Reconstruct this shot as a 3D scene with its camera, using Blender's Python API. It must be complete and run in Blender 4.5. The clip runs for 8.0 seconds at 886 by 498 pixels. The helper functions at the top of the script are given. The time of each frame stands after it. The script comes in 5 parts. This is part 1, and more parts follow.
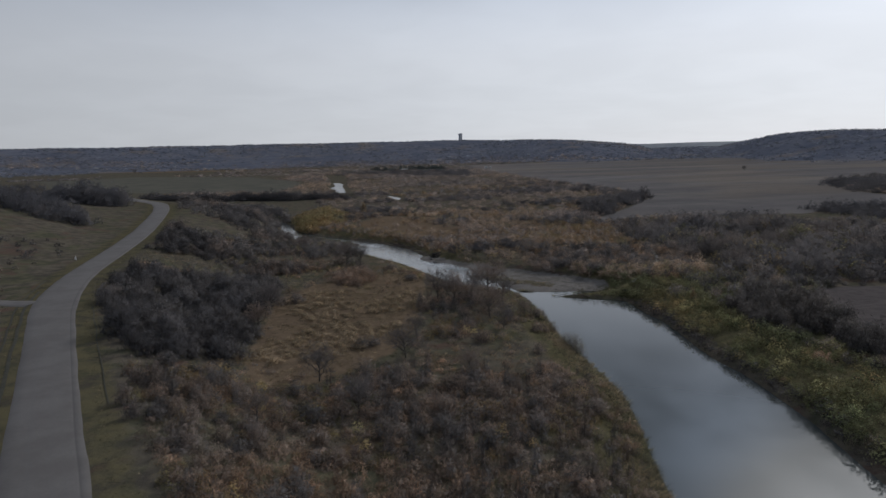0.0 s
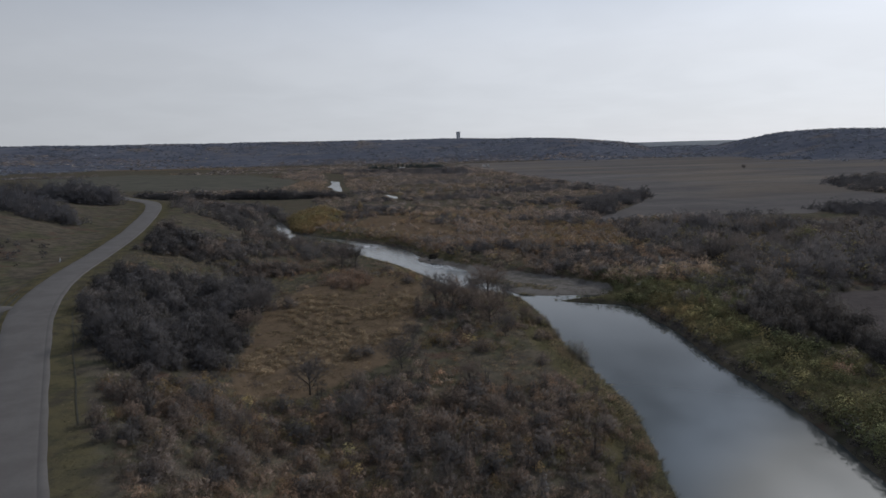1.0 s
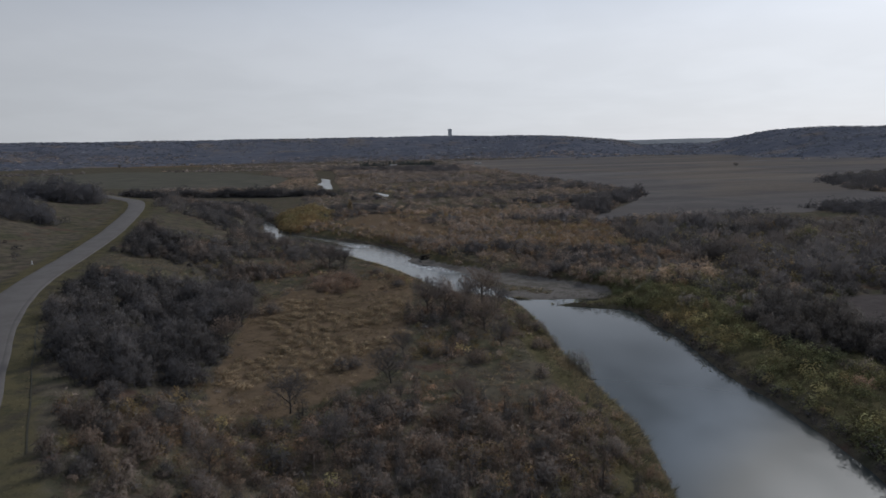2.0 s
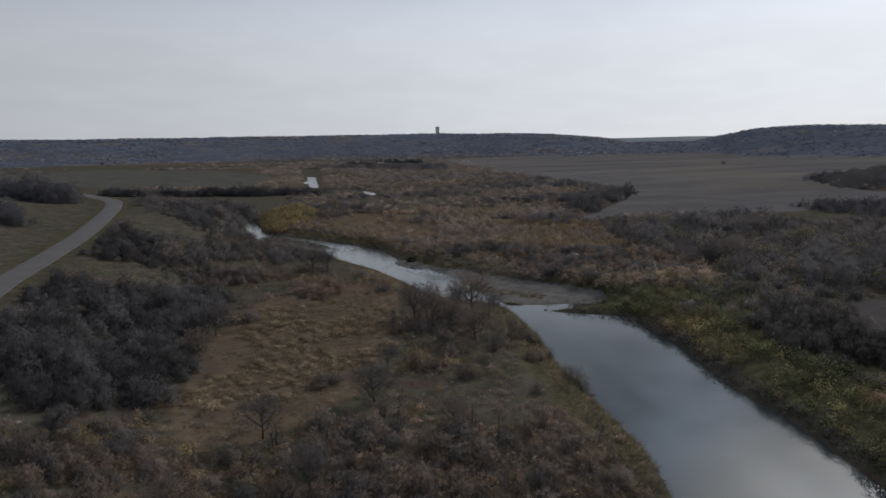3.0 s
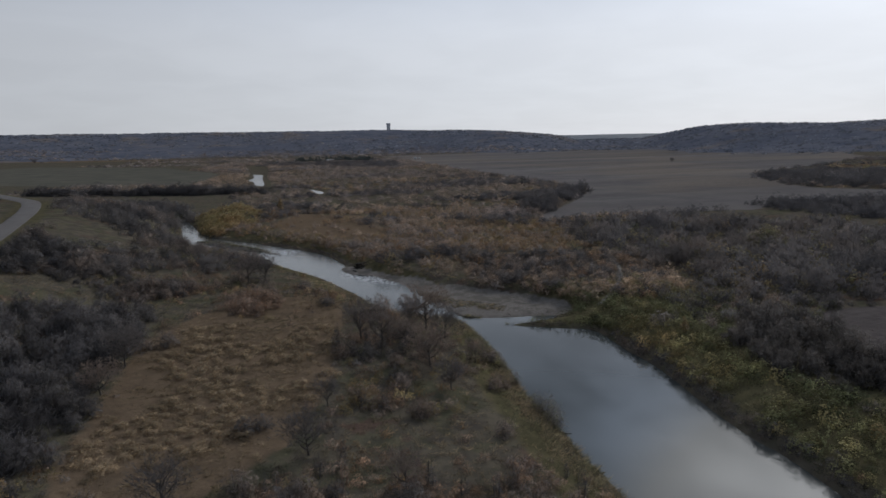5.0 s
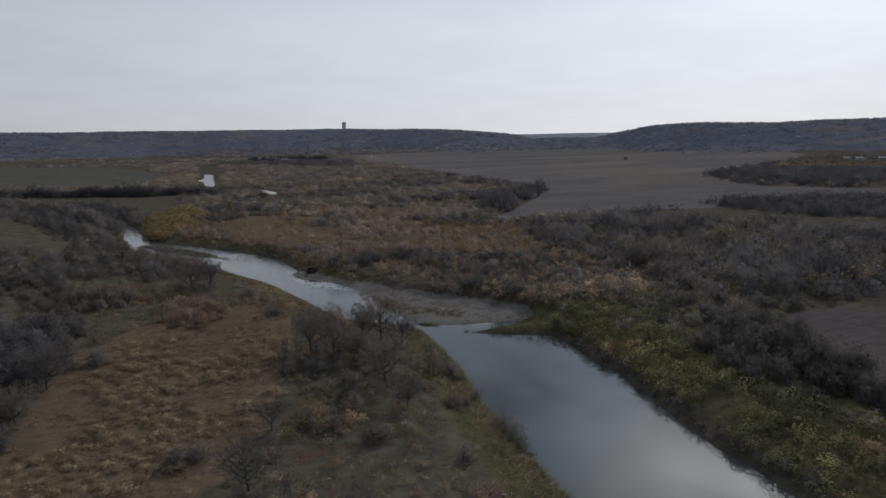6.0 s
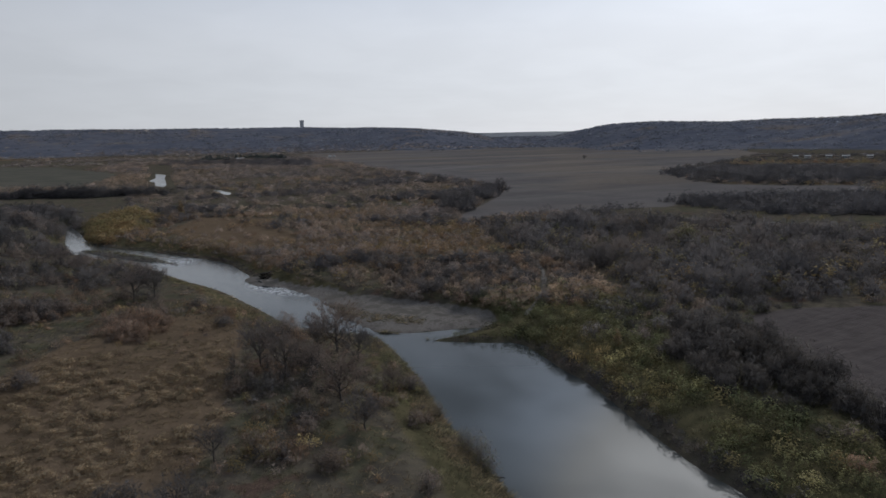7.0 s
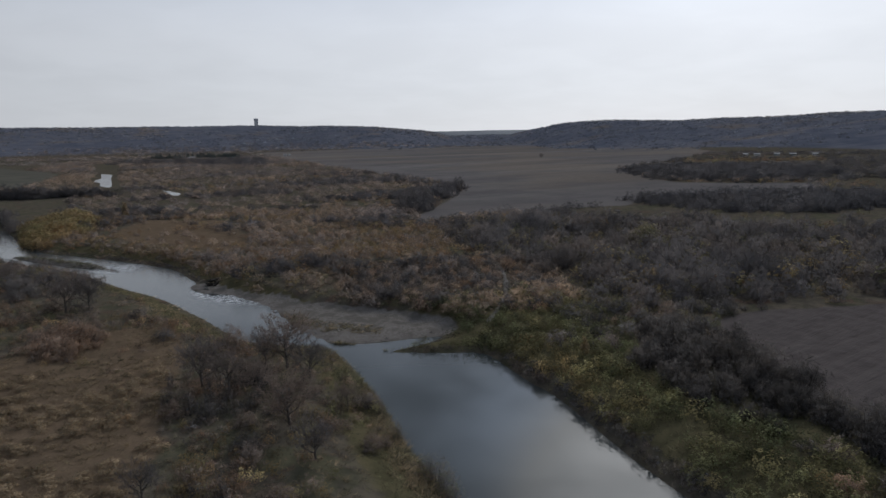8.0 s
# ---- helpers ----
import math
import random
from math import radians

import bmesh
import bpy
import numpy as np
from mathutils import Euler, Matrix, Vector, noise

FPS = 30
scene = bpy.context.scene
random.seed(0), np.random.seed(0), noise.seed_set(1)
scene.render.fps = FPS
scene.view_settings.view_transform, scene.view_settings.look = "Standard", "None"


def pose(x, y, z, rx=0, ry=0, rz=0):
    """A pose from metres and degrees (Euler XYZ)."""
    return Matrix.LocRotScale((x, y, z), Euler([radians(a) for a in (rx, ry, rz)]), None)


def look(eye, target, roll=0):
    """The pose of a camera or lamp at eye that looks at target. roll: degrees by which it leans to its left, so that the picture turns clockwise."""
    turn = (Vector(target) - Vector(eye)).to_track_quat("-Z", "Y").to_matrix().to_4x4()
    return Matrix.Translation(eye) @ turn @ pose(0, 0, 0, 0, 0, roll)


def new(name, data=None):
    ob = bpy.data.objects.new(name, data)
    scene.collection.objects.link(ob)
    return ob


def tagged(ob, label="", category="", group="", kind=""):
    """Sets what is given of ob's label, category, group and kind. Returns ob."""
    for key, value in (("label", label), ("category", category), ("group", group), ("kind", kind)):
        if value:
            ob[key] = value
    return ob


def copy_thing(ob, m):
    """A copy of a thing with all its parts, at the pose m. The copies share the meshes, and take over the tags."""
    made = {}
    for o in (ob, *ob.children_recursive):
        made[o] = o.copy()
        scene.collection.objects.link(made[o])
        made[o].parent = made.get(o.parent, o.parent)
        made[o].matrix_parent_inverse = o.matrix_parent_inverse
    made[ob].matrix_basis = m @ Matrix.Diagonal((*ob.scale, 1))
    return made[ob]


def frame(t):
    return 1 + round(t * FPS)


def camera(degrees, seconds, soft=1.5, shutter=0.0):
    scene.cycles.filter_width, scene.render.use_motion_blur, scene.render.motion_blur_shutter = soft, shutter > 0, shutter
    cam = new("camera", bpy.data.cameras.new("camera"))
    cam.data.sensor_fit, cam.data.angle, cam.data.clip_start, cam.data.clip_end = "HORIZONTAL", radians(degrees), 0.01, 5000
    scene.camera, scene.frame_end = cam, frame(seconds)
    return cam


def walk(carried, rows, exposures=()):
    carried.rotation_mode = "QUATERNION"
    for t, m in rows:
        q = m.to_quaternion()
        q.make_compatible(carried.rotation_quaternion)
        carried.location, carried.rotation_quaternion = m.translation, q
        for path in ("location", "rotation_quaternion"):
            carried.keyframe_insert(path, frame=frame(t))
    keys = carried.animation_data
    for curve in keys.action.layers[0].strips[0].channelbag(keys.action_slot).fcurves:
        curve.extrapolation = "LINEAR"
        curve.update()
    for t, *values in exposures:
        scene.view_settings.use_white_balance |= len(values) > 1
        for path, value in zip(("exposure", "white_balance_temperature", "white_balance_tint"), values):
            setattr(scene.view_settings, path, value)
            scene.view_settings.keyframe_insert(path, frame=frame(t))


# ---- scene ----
cam = camera(68.4, 8.0, soft=1.5)
PATH = [
    (0, (1.08, 0.13, 29.03), (-0.37, 99.16, 15.24), -1.41),
    (0.5, (0.98, 2.64, 29.08), (-0.52, 101.66, 15.17), -1.36),
    (1, (0.91, 5.45, 29.13), (-0.19, 104.45, 15.07), -1.32),
    (1.5, (0.84, 8.54, 29.18), (0.34, 107.52, 14.90), -1.28),
    (3, (0.87, 18.44, 29.32), (2.92, 117.31, 14.48), -1.19),
    (3.5, (0.95, 21.85, 29.37), (4.20, 120.66, 14.34), -1.17),
    (4, (1.15, 25.20, 29.41), (5.46, 123.94, 14.20), -1.15),
    (4.5, (1.36, 28.53, 29.45), (7.76, 127.14, 14.09), -1.13),
    (6, (2.57, 37.06, 29.57), (18.32, 134.55, 13.82), -1.12),
    (6.5, (3.10, 39.85, 29.61), (21.79, 136.79, 13.68), -1.13),
    (7, (3.68, 42.36, 29.64), (25.33, 138.66, 13.57), -1.14),
    (7.5, (4.38, 45.05, 29.68), (28.87, 140.63, 13.43), -1.15),
    (8, (5.17, 48.01, 29.71), (32.92, 142.67, 13.29), -1.17),
]
walk(cam, [(t, look(eye, target, roll)) for t, eye, target, roll in PATH], exposures=[(0.0, 0.0), (8.0, 0.0)])

# ---- light: an overcast sky, the sun a soft glow behind thin cloud ahead ----
SUN_AZ, SUN_EL = 41.0, 34.5
SUN_DIR = Vector((math.sin(radians(SUN_AZ)) * math.cos(radians(SUN_EL)), math.cos(radians(SUN_AZ)) * math.cos(radians(SUN_EL)), math.sin(radians(SUN_EL))))


class Nodes:
    """Short hand for a node tree."""

    def __init__(self, tree):
        self.tree = tree
        tree.nodes.clear()

    def add(self, kind, **values):
        n = self.tree.nodes.new(kind)
        for key, value in values.items():
            setattr(n, key, value)
        return n

    def link(self, a, b):
        self.tree.links.new(a, b)

    def put(self, socket, value):
        if isinstance(value, bpy.types.NodeSocket):
            self.link(value, socket)
        elif isinstance(value, tuple) and len(value) == 3 and socket.type == "RGBA":
            socket.default_value = (*value, 1)
        else:
            socket.default_value = value

    def math(self, op, a, b=0.0, c=0.0, clamp=False):
        n = self.add("ShaderNodeMath", operation=op, use_clamp=clamp)
        for s, v in zip(n.inputs, (a, b, c)):
            self.put(s, v)
        return n.outputs[0]

    def mix(self, f, a, b, blend="MIX"):
        n = self.add("ShaderNodeMix", data_type="RGBA", blend_type=blend)
        self.put(n.inputs[0], f)
        self.put(n.inputs[6], a)
        self.put(n.inputs[7], b)
        return n.outputs[2]

    def noise(self, vector, scale, detail=4.0, rough=0.55, distort=0.0):
        n = self.add("ShaderNodeTexNoise")
        self.link(vector, n.inputs["Vector"])
        for k, v in (("Scale", scale), ("Detail", detail), ("Roughness", rough), ("Distortion", distort)):
            n.inputs[k].default_value = v
        return n.outputs["Fac"]

    def ramp(self, f, *stops):
        n = self.add("ShaderNodeValToRGB")
        e = n.color_ramp.elements
        while len(e) < len(stops):
            e.new(0.5)
        for el, (p, c) in zip(e, stops):
            el.position, el.color = p, (*c, 1) if isinstance(c, tuple) else (c, c, c, 1)
        self.put(n.inputs[0], f)
        return n.outputs[0]

    def step(self, f, lo, hi):
        n = self.add("ShaderNodeMapRange", interpolation_type="SMOOTHSTEP")
        self.put(n.inputs[0], f)
        n.inputs[1].default_value, n.inputs[2].default_value = lo, hi
        return n.outputs[0]

    def attr(self, name):
        return self.add("ShaderNodeAttribute", attribute_name=name).outputs["Fac"]


def make_world():
    w = bpy.data.worlds.new("overcast_sky")
    w.use_nodes = True
    scene.world = w
    n = Nodes(w.node_tree)
    co = n.add("ShaderNodeTexCoord").outputs["Generated"]
    sep = n.add("ShaderNodeSeparateXYZ")
    n.link(co, sep.inputs[0])
    up = n.math("MAXIMUM", sep.outputs[2], 0.0)
    # cloud deck seen in perspective: direction divided by its rise
    div = n.math("ADD", up, 0.16)
    flat = n.add("ShaderNodeCombineXYZ")
    n.link(n.math("DIVIDE", sep.outputs[0], div), flat.inputs[0])
    n.link(n.math("DIVIDE", sep.outputs[1], div), flat.inputs[1])
    broad = n.noise(flat.outputs[0], 0.6, 4.0, 0.45, 0.5)
    fine = n.noise(flat.outputs[0], 2.3, 6.0, 0.5, 0.4)
    cloud = n.math("ADD", n.math("MULTIPLY", broad, 0.55), n.math("MULTIPLY", fine, 0.45))
    # glow of the hidden sun
    dot = n.add("ShaderNodeVectorMath", operation="DOT_PRODUCT")
    n.link(co, dot.inputs[0])
    dot.inputs[1].default_value = SUN_DIR
    d = n.math("MAXIMUM", dot.outputs["Value"], 0.0)
    glow = n.math("ADD", n.math("MULTIPLY", n.math("POWER", d, 2.0), GLOW_WIDE), 0.0)
    disc = n.math("MULTIPLY", n.math("POWER", d, 38.0), GLOW_TIGHT)
    # the deck is thin and bright towards the horizon, thicker overhead
    thick = n.step(up, 0.15, 0.38)
    base = n.math("ADD", SKY_BASE, n.math("MULTIPLY", thick, SKY_HIGH - SKY_BASE))
    glow = n.math("MULTIPLY", glow, n.math("SUBTRACT", 1.0, n.math("MULTIPLY", thick, 0.45)))
    glow = n.math("ADD", glow, disc)
    lum = n.math("MULTIPLY", n.math("ADD", base, glow), n.math("ADD", 1.0, n.math("MULTIPLY", n.math("SUBTRACT", n.step(cloud, 0.37, 0.63), 0.5), n.math("ADD", 0.06, n.math("MULTIPLY", n.step(up, 0.21, 0.37), 1.0)))))
    cool = n.mix(n.step(up, 0.12, 0.42), (0.94, 0.985, 1.07), (0.80, 0.96, 1.23))
    tint = n.mix(n.step(glow, 0.45, 1.4), cool, (0.985, 1.0, 1.025))
    deck = n.mix(1.0, tint, (1, 1, 1), "MULTIPLY")
    scaled = n.add("ShaderNodeVectorMath", operation="SCALE")
    n.link(deck, scaled.inputs[0])
    n.link(lum, scaled.inputs["Scale"])
    sky = n.add("ShaderNodeTexSky", sky_type="NISHITA")
    sky.sun_disc = False
    sky.sun_elevation, sky.sun_rotation = radians(SUN_EL), radians(SUN_AZ)
    bg1 = n.add("ShaderNodeBackground")
    n.link(sky.outputs[0], bg1.inputs[0])
    bg1.inputs[1].default_value = 0.05
    bg2 = n.add("ShaderNodeBackground")
    n.link(scaled.outputs[0], bg2.inputs[0])
    m = n.add("ShaderNodeMixShader")
    m.inputs[0].default_value = 0.9
    n.link(bg1.outputs[0], m.inputs[1])
    n.link(bg2.outputs[0], m.inputs[2])
    n.link(m.outputs[0], n.add("ShaderNodeOutputWorld").inputs[0])


SKY_BASE, SKY_HIGH, GLOW_WIDE, GLOW_TIGHT = 0.48, 0.21, 0.46, 4.4
make_world()
sun_data = bpy.data.lights.new("sun", "SUN")
sun_data.energy, sun_data.angle, sun_data.color = 1.1, radians(12), (1.0, 0.985, 0.95)
sun = new("sun", sun_data)
sun.matrix_world = look(SUN_DIR * 100, (0, 0, 0))


# ---- plan: curves and areas on the ground, in metres ----
WATER = -2.0
BANK_LEFT = [(12, -90), (16, -20), (18.5, 30), (20.5, 56), (22, 70), (22.8, 82), (21.3, 94), (20.5, 102), (19.3, 112), (18.8, 126), (17, 140), (15, 147), (10, 150), (3, 155.5), (-5, 173.5), (-14, 192.5), (-25, 209), (-41, 235), (-60, 254), (-72, 281), (-83, 316), (-96, 345)]
BANK_RIGHT = [(40, -90), (40, 0), (41, 59), (42, 73), (41.5, 88), (40, 100), (40, 116), (38.5, 128), (37, 136.5), (31, 139), (25, 141.5), (23.2, 143.2), (28, 143.6), (34, 146.5), (30, 147), (18.5, 147.5), (14, 153), (10.5, 163), (7, 177), (-1, 191.5), (-5, 197), (-10, 212), (-16, 228), (-28, 243), (-44, 260), (-56, 271), (-67, 288), (-78, 316), (-90, 345)]
POND = [(-152, 849), (-135, 818), (-121, 735), (-94, 586), (-104, 599), (-113, 644), (-126, 687), (-131, 742)]
SLIVER = [(-53, 526), (-46, 510), (-37, 484), (-36, 466), (-40, 470), (-46, 498)]
ROAD = [(-4, -140), (-2, -90), (0, -45), (0, -12), (-8, 10), (-20, 29), (-30, 45.8), (-36.4, 56.2), (-47.6, 75), (-57, 91), (-65, 105), (-71, 118), (-77, 135), (-83, 158), (-89, 180), (-96.5, 205), (-111, 247), (-121, 273), (-134, 299), (-152, 319), (-190, 357), (-235, 385), (-330, 420)]


def smooth_line(points, n=8):
    """A Catmull-Rom line through the points."""
    p = np.array([points[0], *points, points[-1]], float)
    t = np.linspace(0, 1, n, endpoint=False)[:, None]
    out = []
    for a, b, c, d in zip(p, p[1:], p[2:], p[3:]):
        out.append(0.5 * (2 * b + (c - a) * t + (2 * a - 5 * b + 4 * c - d) * t ** 2 + (3 * b - a - 3 * c + d) * t ** 3))
    return np.vstack([*out, p[-1:]])


def inside(poly, x, y):
    res = np.zeros(np.shape(x), bool)
    q = np.roll(poly, -1, 0)
    for (x0, y0), (x1, y1) in zip(poly, q):
        if y0 != y1:
            res ^= ((y0 > y) != (y1 > y)) & (x < (x1 - x0) * (y - y0) / (y1 - y0) + x0)
    return res


def line_dist(line, x, y):
    """Distance to an open line, how far along it (as an index) and the side (positive: right of its way)."""
    best, where, side = np.full(np.shape(x), 1e9), np.zeros(np.shape(x)), np.zeros(np.shape(x))
    for i, ((x0, y0), (x1, y1)) in enumerate(zip(line, line[1:])):
        dx, dy = x1 - x0, y1 - y0
        s = np.clip(((x - x0) * dx + (y - y0) * dy) / (dx * dx + dy * dy + 1e-9), 0, 1)
        d = np.hypot(x - x0 - s * dx, y - y0 - s * dy)
        near = d < best
        best = np.where(near, d, best)
        where = np.where(near, i + s, where)
        side = np.where(near, (x - x0) * dy - (y - y0) * dx, side)
    return best, where, side


def area_dist(poly, x, y):
    """Signed distance to an area's edge, positive outside."""
    p = np.array(poly, float)
    d = line_dist(np.vstack([p, p[:1]]), x, y)[0]
    return np.where(inside(p, x, y), -d, d)


def step(lo, hi, v):
    t = np.clip((v - lo) / (hi - lo), 0, 1)
    return t * t * (3 - 2 * t)


def lattice(x, y, seed):
    xi, yi = np.floor(x).astype(np.int64), np.floor(y).astype(np.int64)
    fx, fy = x - xi, y - yi
    fx, fy = fx * fx * (3 - 2 * fx), fy * fy * (3 - 2 * fy)

    def h(a, b):
        k = (a * 374761393 + b * 668265263 + seed * 1442695041) & 0x7FFFFFFF
        k = ((k ^ (k >> 13)) * 1274126177) & 0x7FFFFFFF
        return ((k ^ (k >> 16)) & 0xFFFF) / 65535.0

    return (h(xi, yi) * (1 - fx) + h(xi + 1, yi) * fx) * (1 - fy) + (h(xi, yi + 1) * (1 - fx) + h(xi + 1, yi + 1) * fx) * fy


def fbm(x, y, size, octaves=3, seed=0):
    """Soft noise from -1 to 1; size: metres of its largest waves."""
    v, a, tot = 0, 1.0, 0.0
    for o in range(octaves):
        v = v + a * (2 * lattice(np.asarray(x) * 2 ** o / size + 17.3 * o, np.asarray(y) * 2 ** o / size + 5.1 * o, seed + o) - 1)
        tot += a
        a *= 0.5
    return v / tot


LEFT, RIGHT, ROADLINE = smooth_line(BANK_LEFT), smooth_line(BANK_RIGHT, 6), smooth_line(ROAD)
RIVER = np.vstack([LEFT, RIGHT[::-1]])
ROAD_HALF = 2.95
# bars of gravel in the river: middle, half length, half width, heading in degrees, height over the water
BARS = [(-47, 250, 23, 2.6, 134, 1.0), (-31, 232.5, 5, 0.9, 130, 0.3), (-5.5, 199, 7.5, 2.8, 118, 0.55), (5.5, 186, 6, 0.9, 122, 0.3), (9.3, 178.5, 4.5, 1.2, 122, 0.35)]
# skyline: azimuth and rise in degrees as seen from the first eye, and how far off
SKYLINE = [(-180, 1.2, 3000), (-60, 1.3, 2900), (-35, 1.46, 2900), (-19, 1.49, 3000), (-11, 1.55, 3000), (-7, 1.61, 3000), (1, 1.51, 3000), (8, 1.42, 2900), (10.3, 1.36, 2800), (12.6, 1.12, 2800), (15.4, 0.80, 2900), (16.9, 0.42, 3100), (22.0, 0.42, 3100), (23.9, 0.84, 2900), (25.2, 1.04, 2600), (27.1, 1.30, 2500), (30, 1.36, 2400), (36, 1.28, 2400), (42, 1.38, 2300), (46.6, 1.58, 2200), (50, 1.5, 2100), (70, 1.3, 2200), (180, 1.2, 3000)]


def road_height(y):
    return 5.7 + (np.clip(y, 20, 420) - 90) * 0.0276


def river_dist(x, y):
    return area_dist(RIVER, x, y) if np.size(x) else np.zeros(0)


def inner_side(x, y):
    """True on the inner, eastward-falling bank below the road."""
    return x < np.interp(y, [-90, 60, 110, 140, 147, 160, 180, 200, 250, 290, 345], [27, 31, 30, 26, 20, 8, 0, -13, -50, -72, -93])


def ground_parts(x, y):
    """Height of the ground, and the masks that its material takes."""
    x, y = np.asarray(x, float), np.asarray(y, float)
    r, az = np.hypot(x, y), np.degrees(np.arctan2(x, y))
    near = (np.abs(x) < 420) & (y > -150) & (y < 480)
    dr, along, side = np.full(x.shape, 1e3), np.zeros(x.shape), np.zeros(x.shape)
    rd = np.full(x.shape, 1e3)
    dr[near], along[near], side[near] = line_dist(ROADLINE, x[near], y[near])
    rd[near] = area_dist(RIVER, x[near], y[near])
    z = 0.45 + 0.35 * fbm(x, y, 24, 3, 3) + 0.10 * fbm(x, y, 3.5, 2, 5) + 0.006 * np.clip(r - 450, 0, 2600) + 2.0 * fbm(x, y, 420, 2, 8) * step(300, 900, r)
    # the road's shelf, the slope below it and the hill above it
    zr = road_height(y)
    right = side > 0
    width = np.interp(y, [60, 120, 220, 330], [20, 24, 44, 60])
    low = step(0, 1, (dr - 5) / width)
    hill = np.interp(y, [40, 100, 150, 200, 250, 290, 340], [1.0, 3.0, 7.5, 10, 8.5, 4.0, 0.0]) * (step(6, 60, dr) + 0.35 * step(60, 160, dr)) + 0.8 * fbm(x, y, 30, 3, 11) * step(5, 20, dr)
    fade = step(420, 300, y) * step(-330, -240, x)
    zl = zr * (1 - low) + z * low
    zh = zr + hill
    z_side = np.where(right, zl, zh * (1 - step(120, 260, dr)) + (z + 5) * step(120, 260, dr))
    z = np.where(near, z * (1 - fade) + z_side * fade, z)
    # ditch and verge
    z = z - 0.5 * np.exp(-((dr - 6.0) / 1.3) ** 2)
    shelf = step(4.0, 12.0, dr)
    z = np.where(near, (zr - 0.08) * (1 - shelf) + z * shelf, z)
    # river bed and banks
    steep = np.interp(rd, [-6, -0.5, 0, 0.5, 1.4, 3, 7], [-1.6, -0.35, 0, 0.45, 0.95, 1.5, 2.2]) + WATER
    low_bank = np.interp(rd, [-6, -0.5, 0, 1.0, 3, 7, 12], [-1.6, -0.3, 0, 0.3, 0.8, 1.6, 2.3]) + WATER
    bank = np.where(inner_side(x, y) | (y > 133), low_bank, steep)
    t = step(2.5, 12, rd)
    z = np.where(rd < 12, bank * (1 - t) + z * t, z)
    # gravel point bar on the far bank
    bar = area_dist(BAR_AREA, x, y)
    w = step(3.0, -1.5, bar + 1.2 * fbm(x, y, 7, 2, 23))
    z = z * (1 - w) + np.minimum(z, WATER + np.interp(rd, [-0.2, 0, 3, 12], [-0.2, 0, 0.45, 0.9]) + 0.12 * fbm(x, y, 5, 2, 21)) * w
    gravel = step(1.0, -0.8, bar + 1.5 * fbm(x, y, 8, 2, 22))
    for bx, by, ln, wd, turn, high in BARS:
        c, s = math.cos(radians(turn)), math.sin(radians(turn))
        u, v = ((x - bx) * c + (y - by) * s) / ln, (-(x - bx) * s + (y - by) * c) / wd
        q = u * u + v * v + 0.35 * fbm(x, y, 4, 2, 31)
        z = np.where(q < 1.5, np.maximum(z, WATER + high * (1 - q)), z)
        gravel = np.maximum(gravel, step(1.2, 0.9, q))
    # far waters
    far = (y > 440) & (y < 960) & (x > -260) & (x < 60)
    pd = np.full(x.shape, 1e3)
    if far.any():
        pd[far] = np.minimum(area_dist(POND, x[far], y[far]), area_dist(SLIVER, x[far], y[far]))
    z = np.where(pd < 60, POND_Z * step(60, 25, pd) + z * step(25, 60, pd), z)
    # hills round the valley
    a = np.array(SKYLINE)
    el, dist = np.interp(az, a[:, 0], a[:, 1]), np.interp(az, a[:, 0], a[:, 2])
    top = 29.1 + dist * np.tan(np.radians(el)) - 4
    rise = step(0, 1, (r - dist + 1150) / 1150)
    gully = fbm(x, y, 520, 4, 41) * 36 * rise * (1 - rise) * 2.5 + 5 * fbm(x, y, 260, 3, 43) * rise
    z = z + (top - z) * rise + gully
    return z, dr, rd, gravel, side, rise


BAR_AREA = [(-9, 209), (3, 191), (12, 180), (19, 169), (28, 163), (36, 155), (37, 147.5), (34, 146.5), (30, 147), (18.5, 147.5), (14, 153), (10.5, 163), (7, 177), (-1, 191.5), (-7, 201)]
POND_Z = 0.4


def ground_height(x, y):
    return ground_parts(np.atleast_1d(x), np.atleast_1d(y))[0]


# areas of plants and fields
MEADOW = [(-36, 133), (-31, 149), (-20, 160), (-8, 161), (-5, 145), (-6, 128), (-5, 112), (-8, 94), (-14, 85), (-18, 81), (-26, 82), (-29, 90), (-32, 109)]
TAN_FLAT = [(-44, 286), (-30, 262), (-12, 244), (0, 230), (6, 250), (-5, 318), (-36, 336)]
FIELD_BIG = [(62, 276), (72, 306), (96, 350), (132, 430), (128, 545), (113, 646), (96, 778), (60, 1093), (20, 1765), (1300, 2100), (700, 900), (320, 560), (268, 432), (262, 396), (320, 352), (290, 318), (200, 320), (172, 306), (161, 294), (129, 297), (101, 290), (83, 286)]
FIELD_NEAR = [(72, 127), (76, 133), (86, 135), (150, 124), (190, 70), (120, 40), (80, 60), (66, 88), (66, 100), (68, 112)]
FIELD_GREEN = [(-430, 720), (-293, 640), (-157, 590), (-182, 820), (-330, 1100), (-635, 1300), (-697, 1100)]
FIELD_STRAW = [(-1700, 1600), (-700, 1690), (-260, 1760), (-260, 1830), (-700, 1790), (-1700, 1740)]
POND_VIEW = [(-74, 470), (-88, 520), (-132, 700), (-158, 860), (-215, 1100), (-178, 1100), (-134, 860), (-116, 740), (-86, 580), (-66, 475)]
SLIVER_VIEW = [(-56, 530), (-36, 430), (-28, 430), (-34, 488), (-46, 524)]
PASTURE = [(-232, 446), (-140, 398), (-96, 368), (-92, 350), (-140, 340), (-210, 400)]
ORANGE = [(-66, 284), (-78, 330), (-70, 372), (-54, 335), (-51, 300), (-57, 270)]
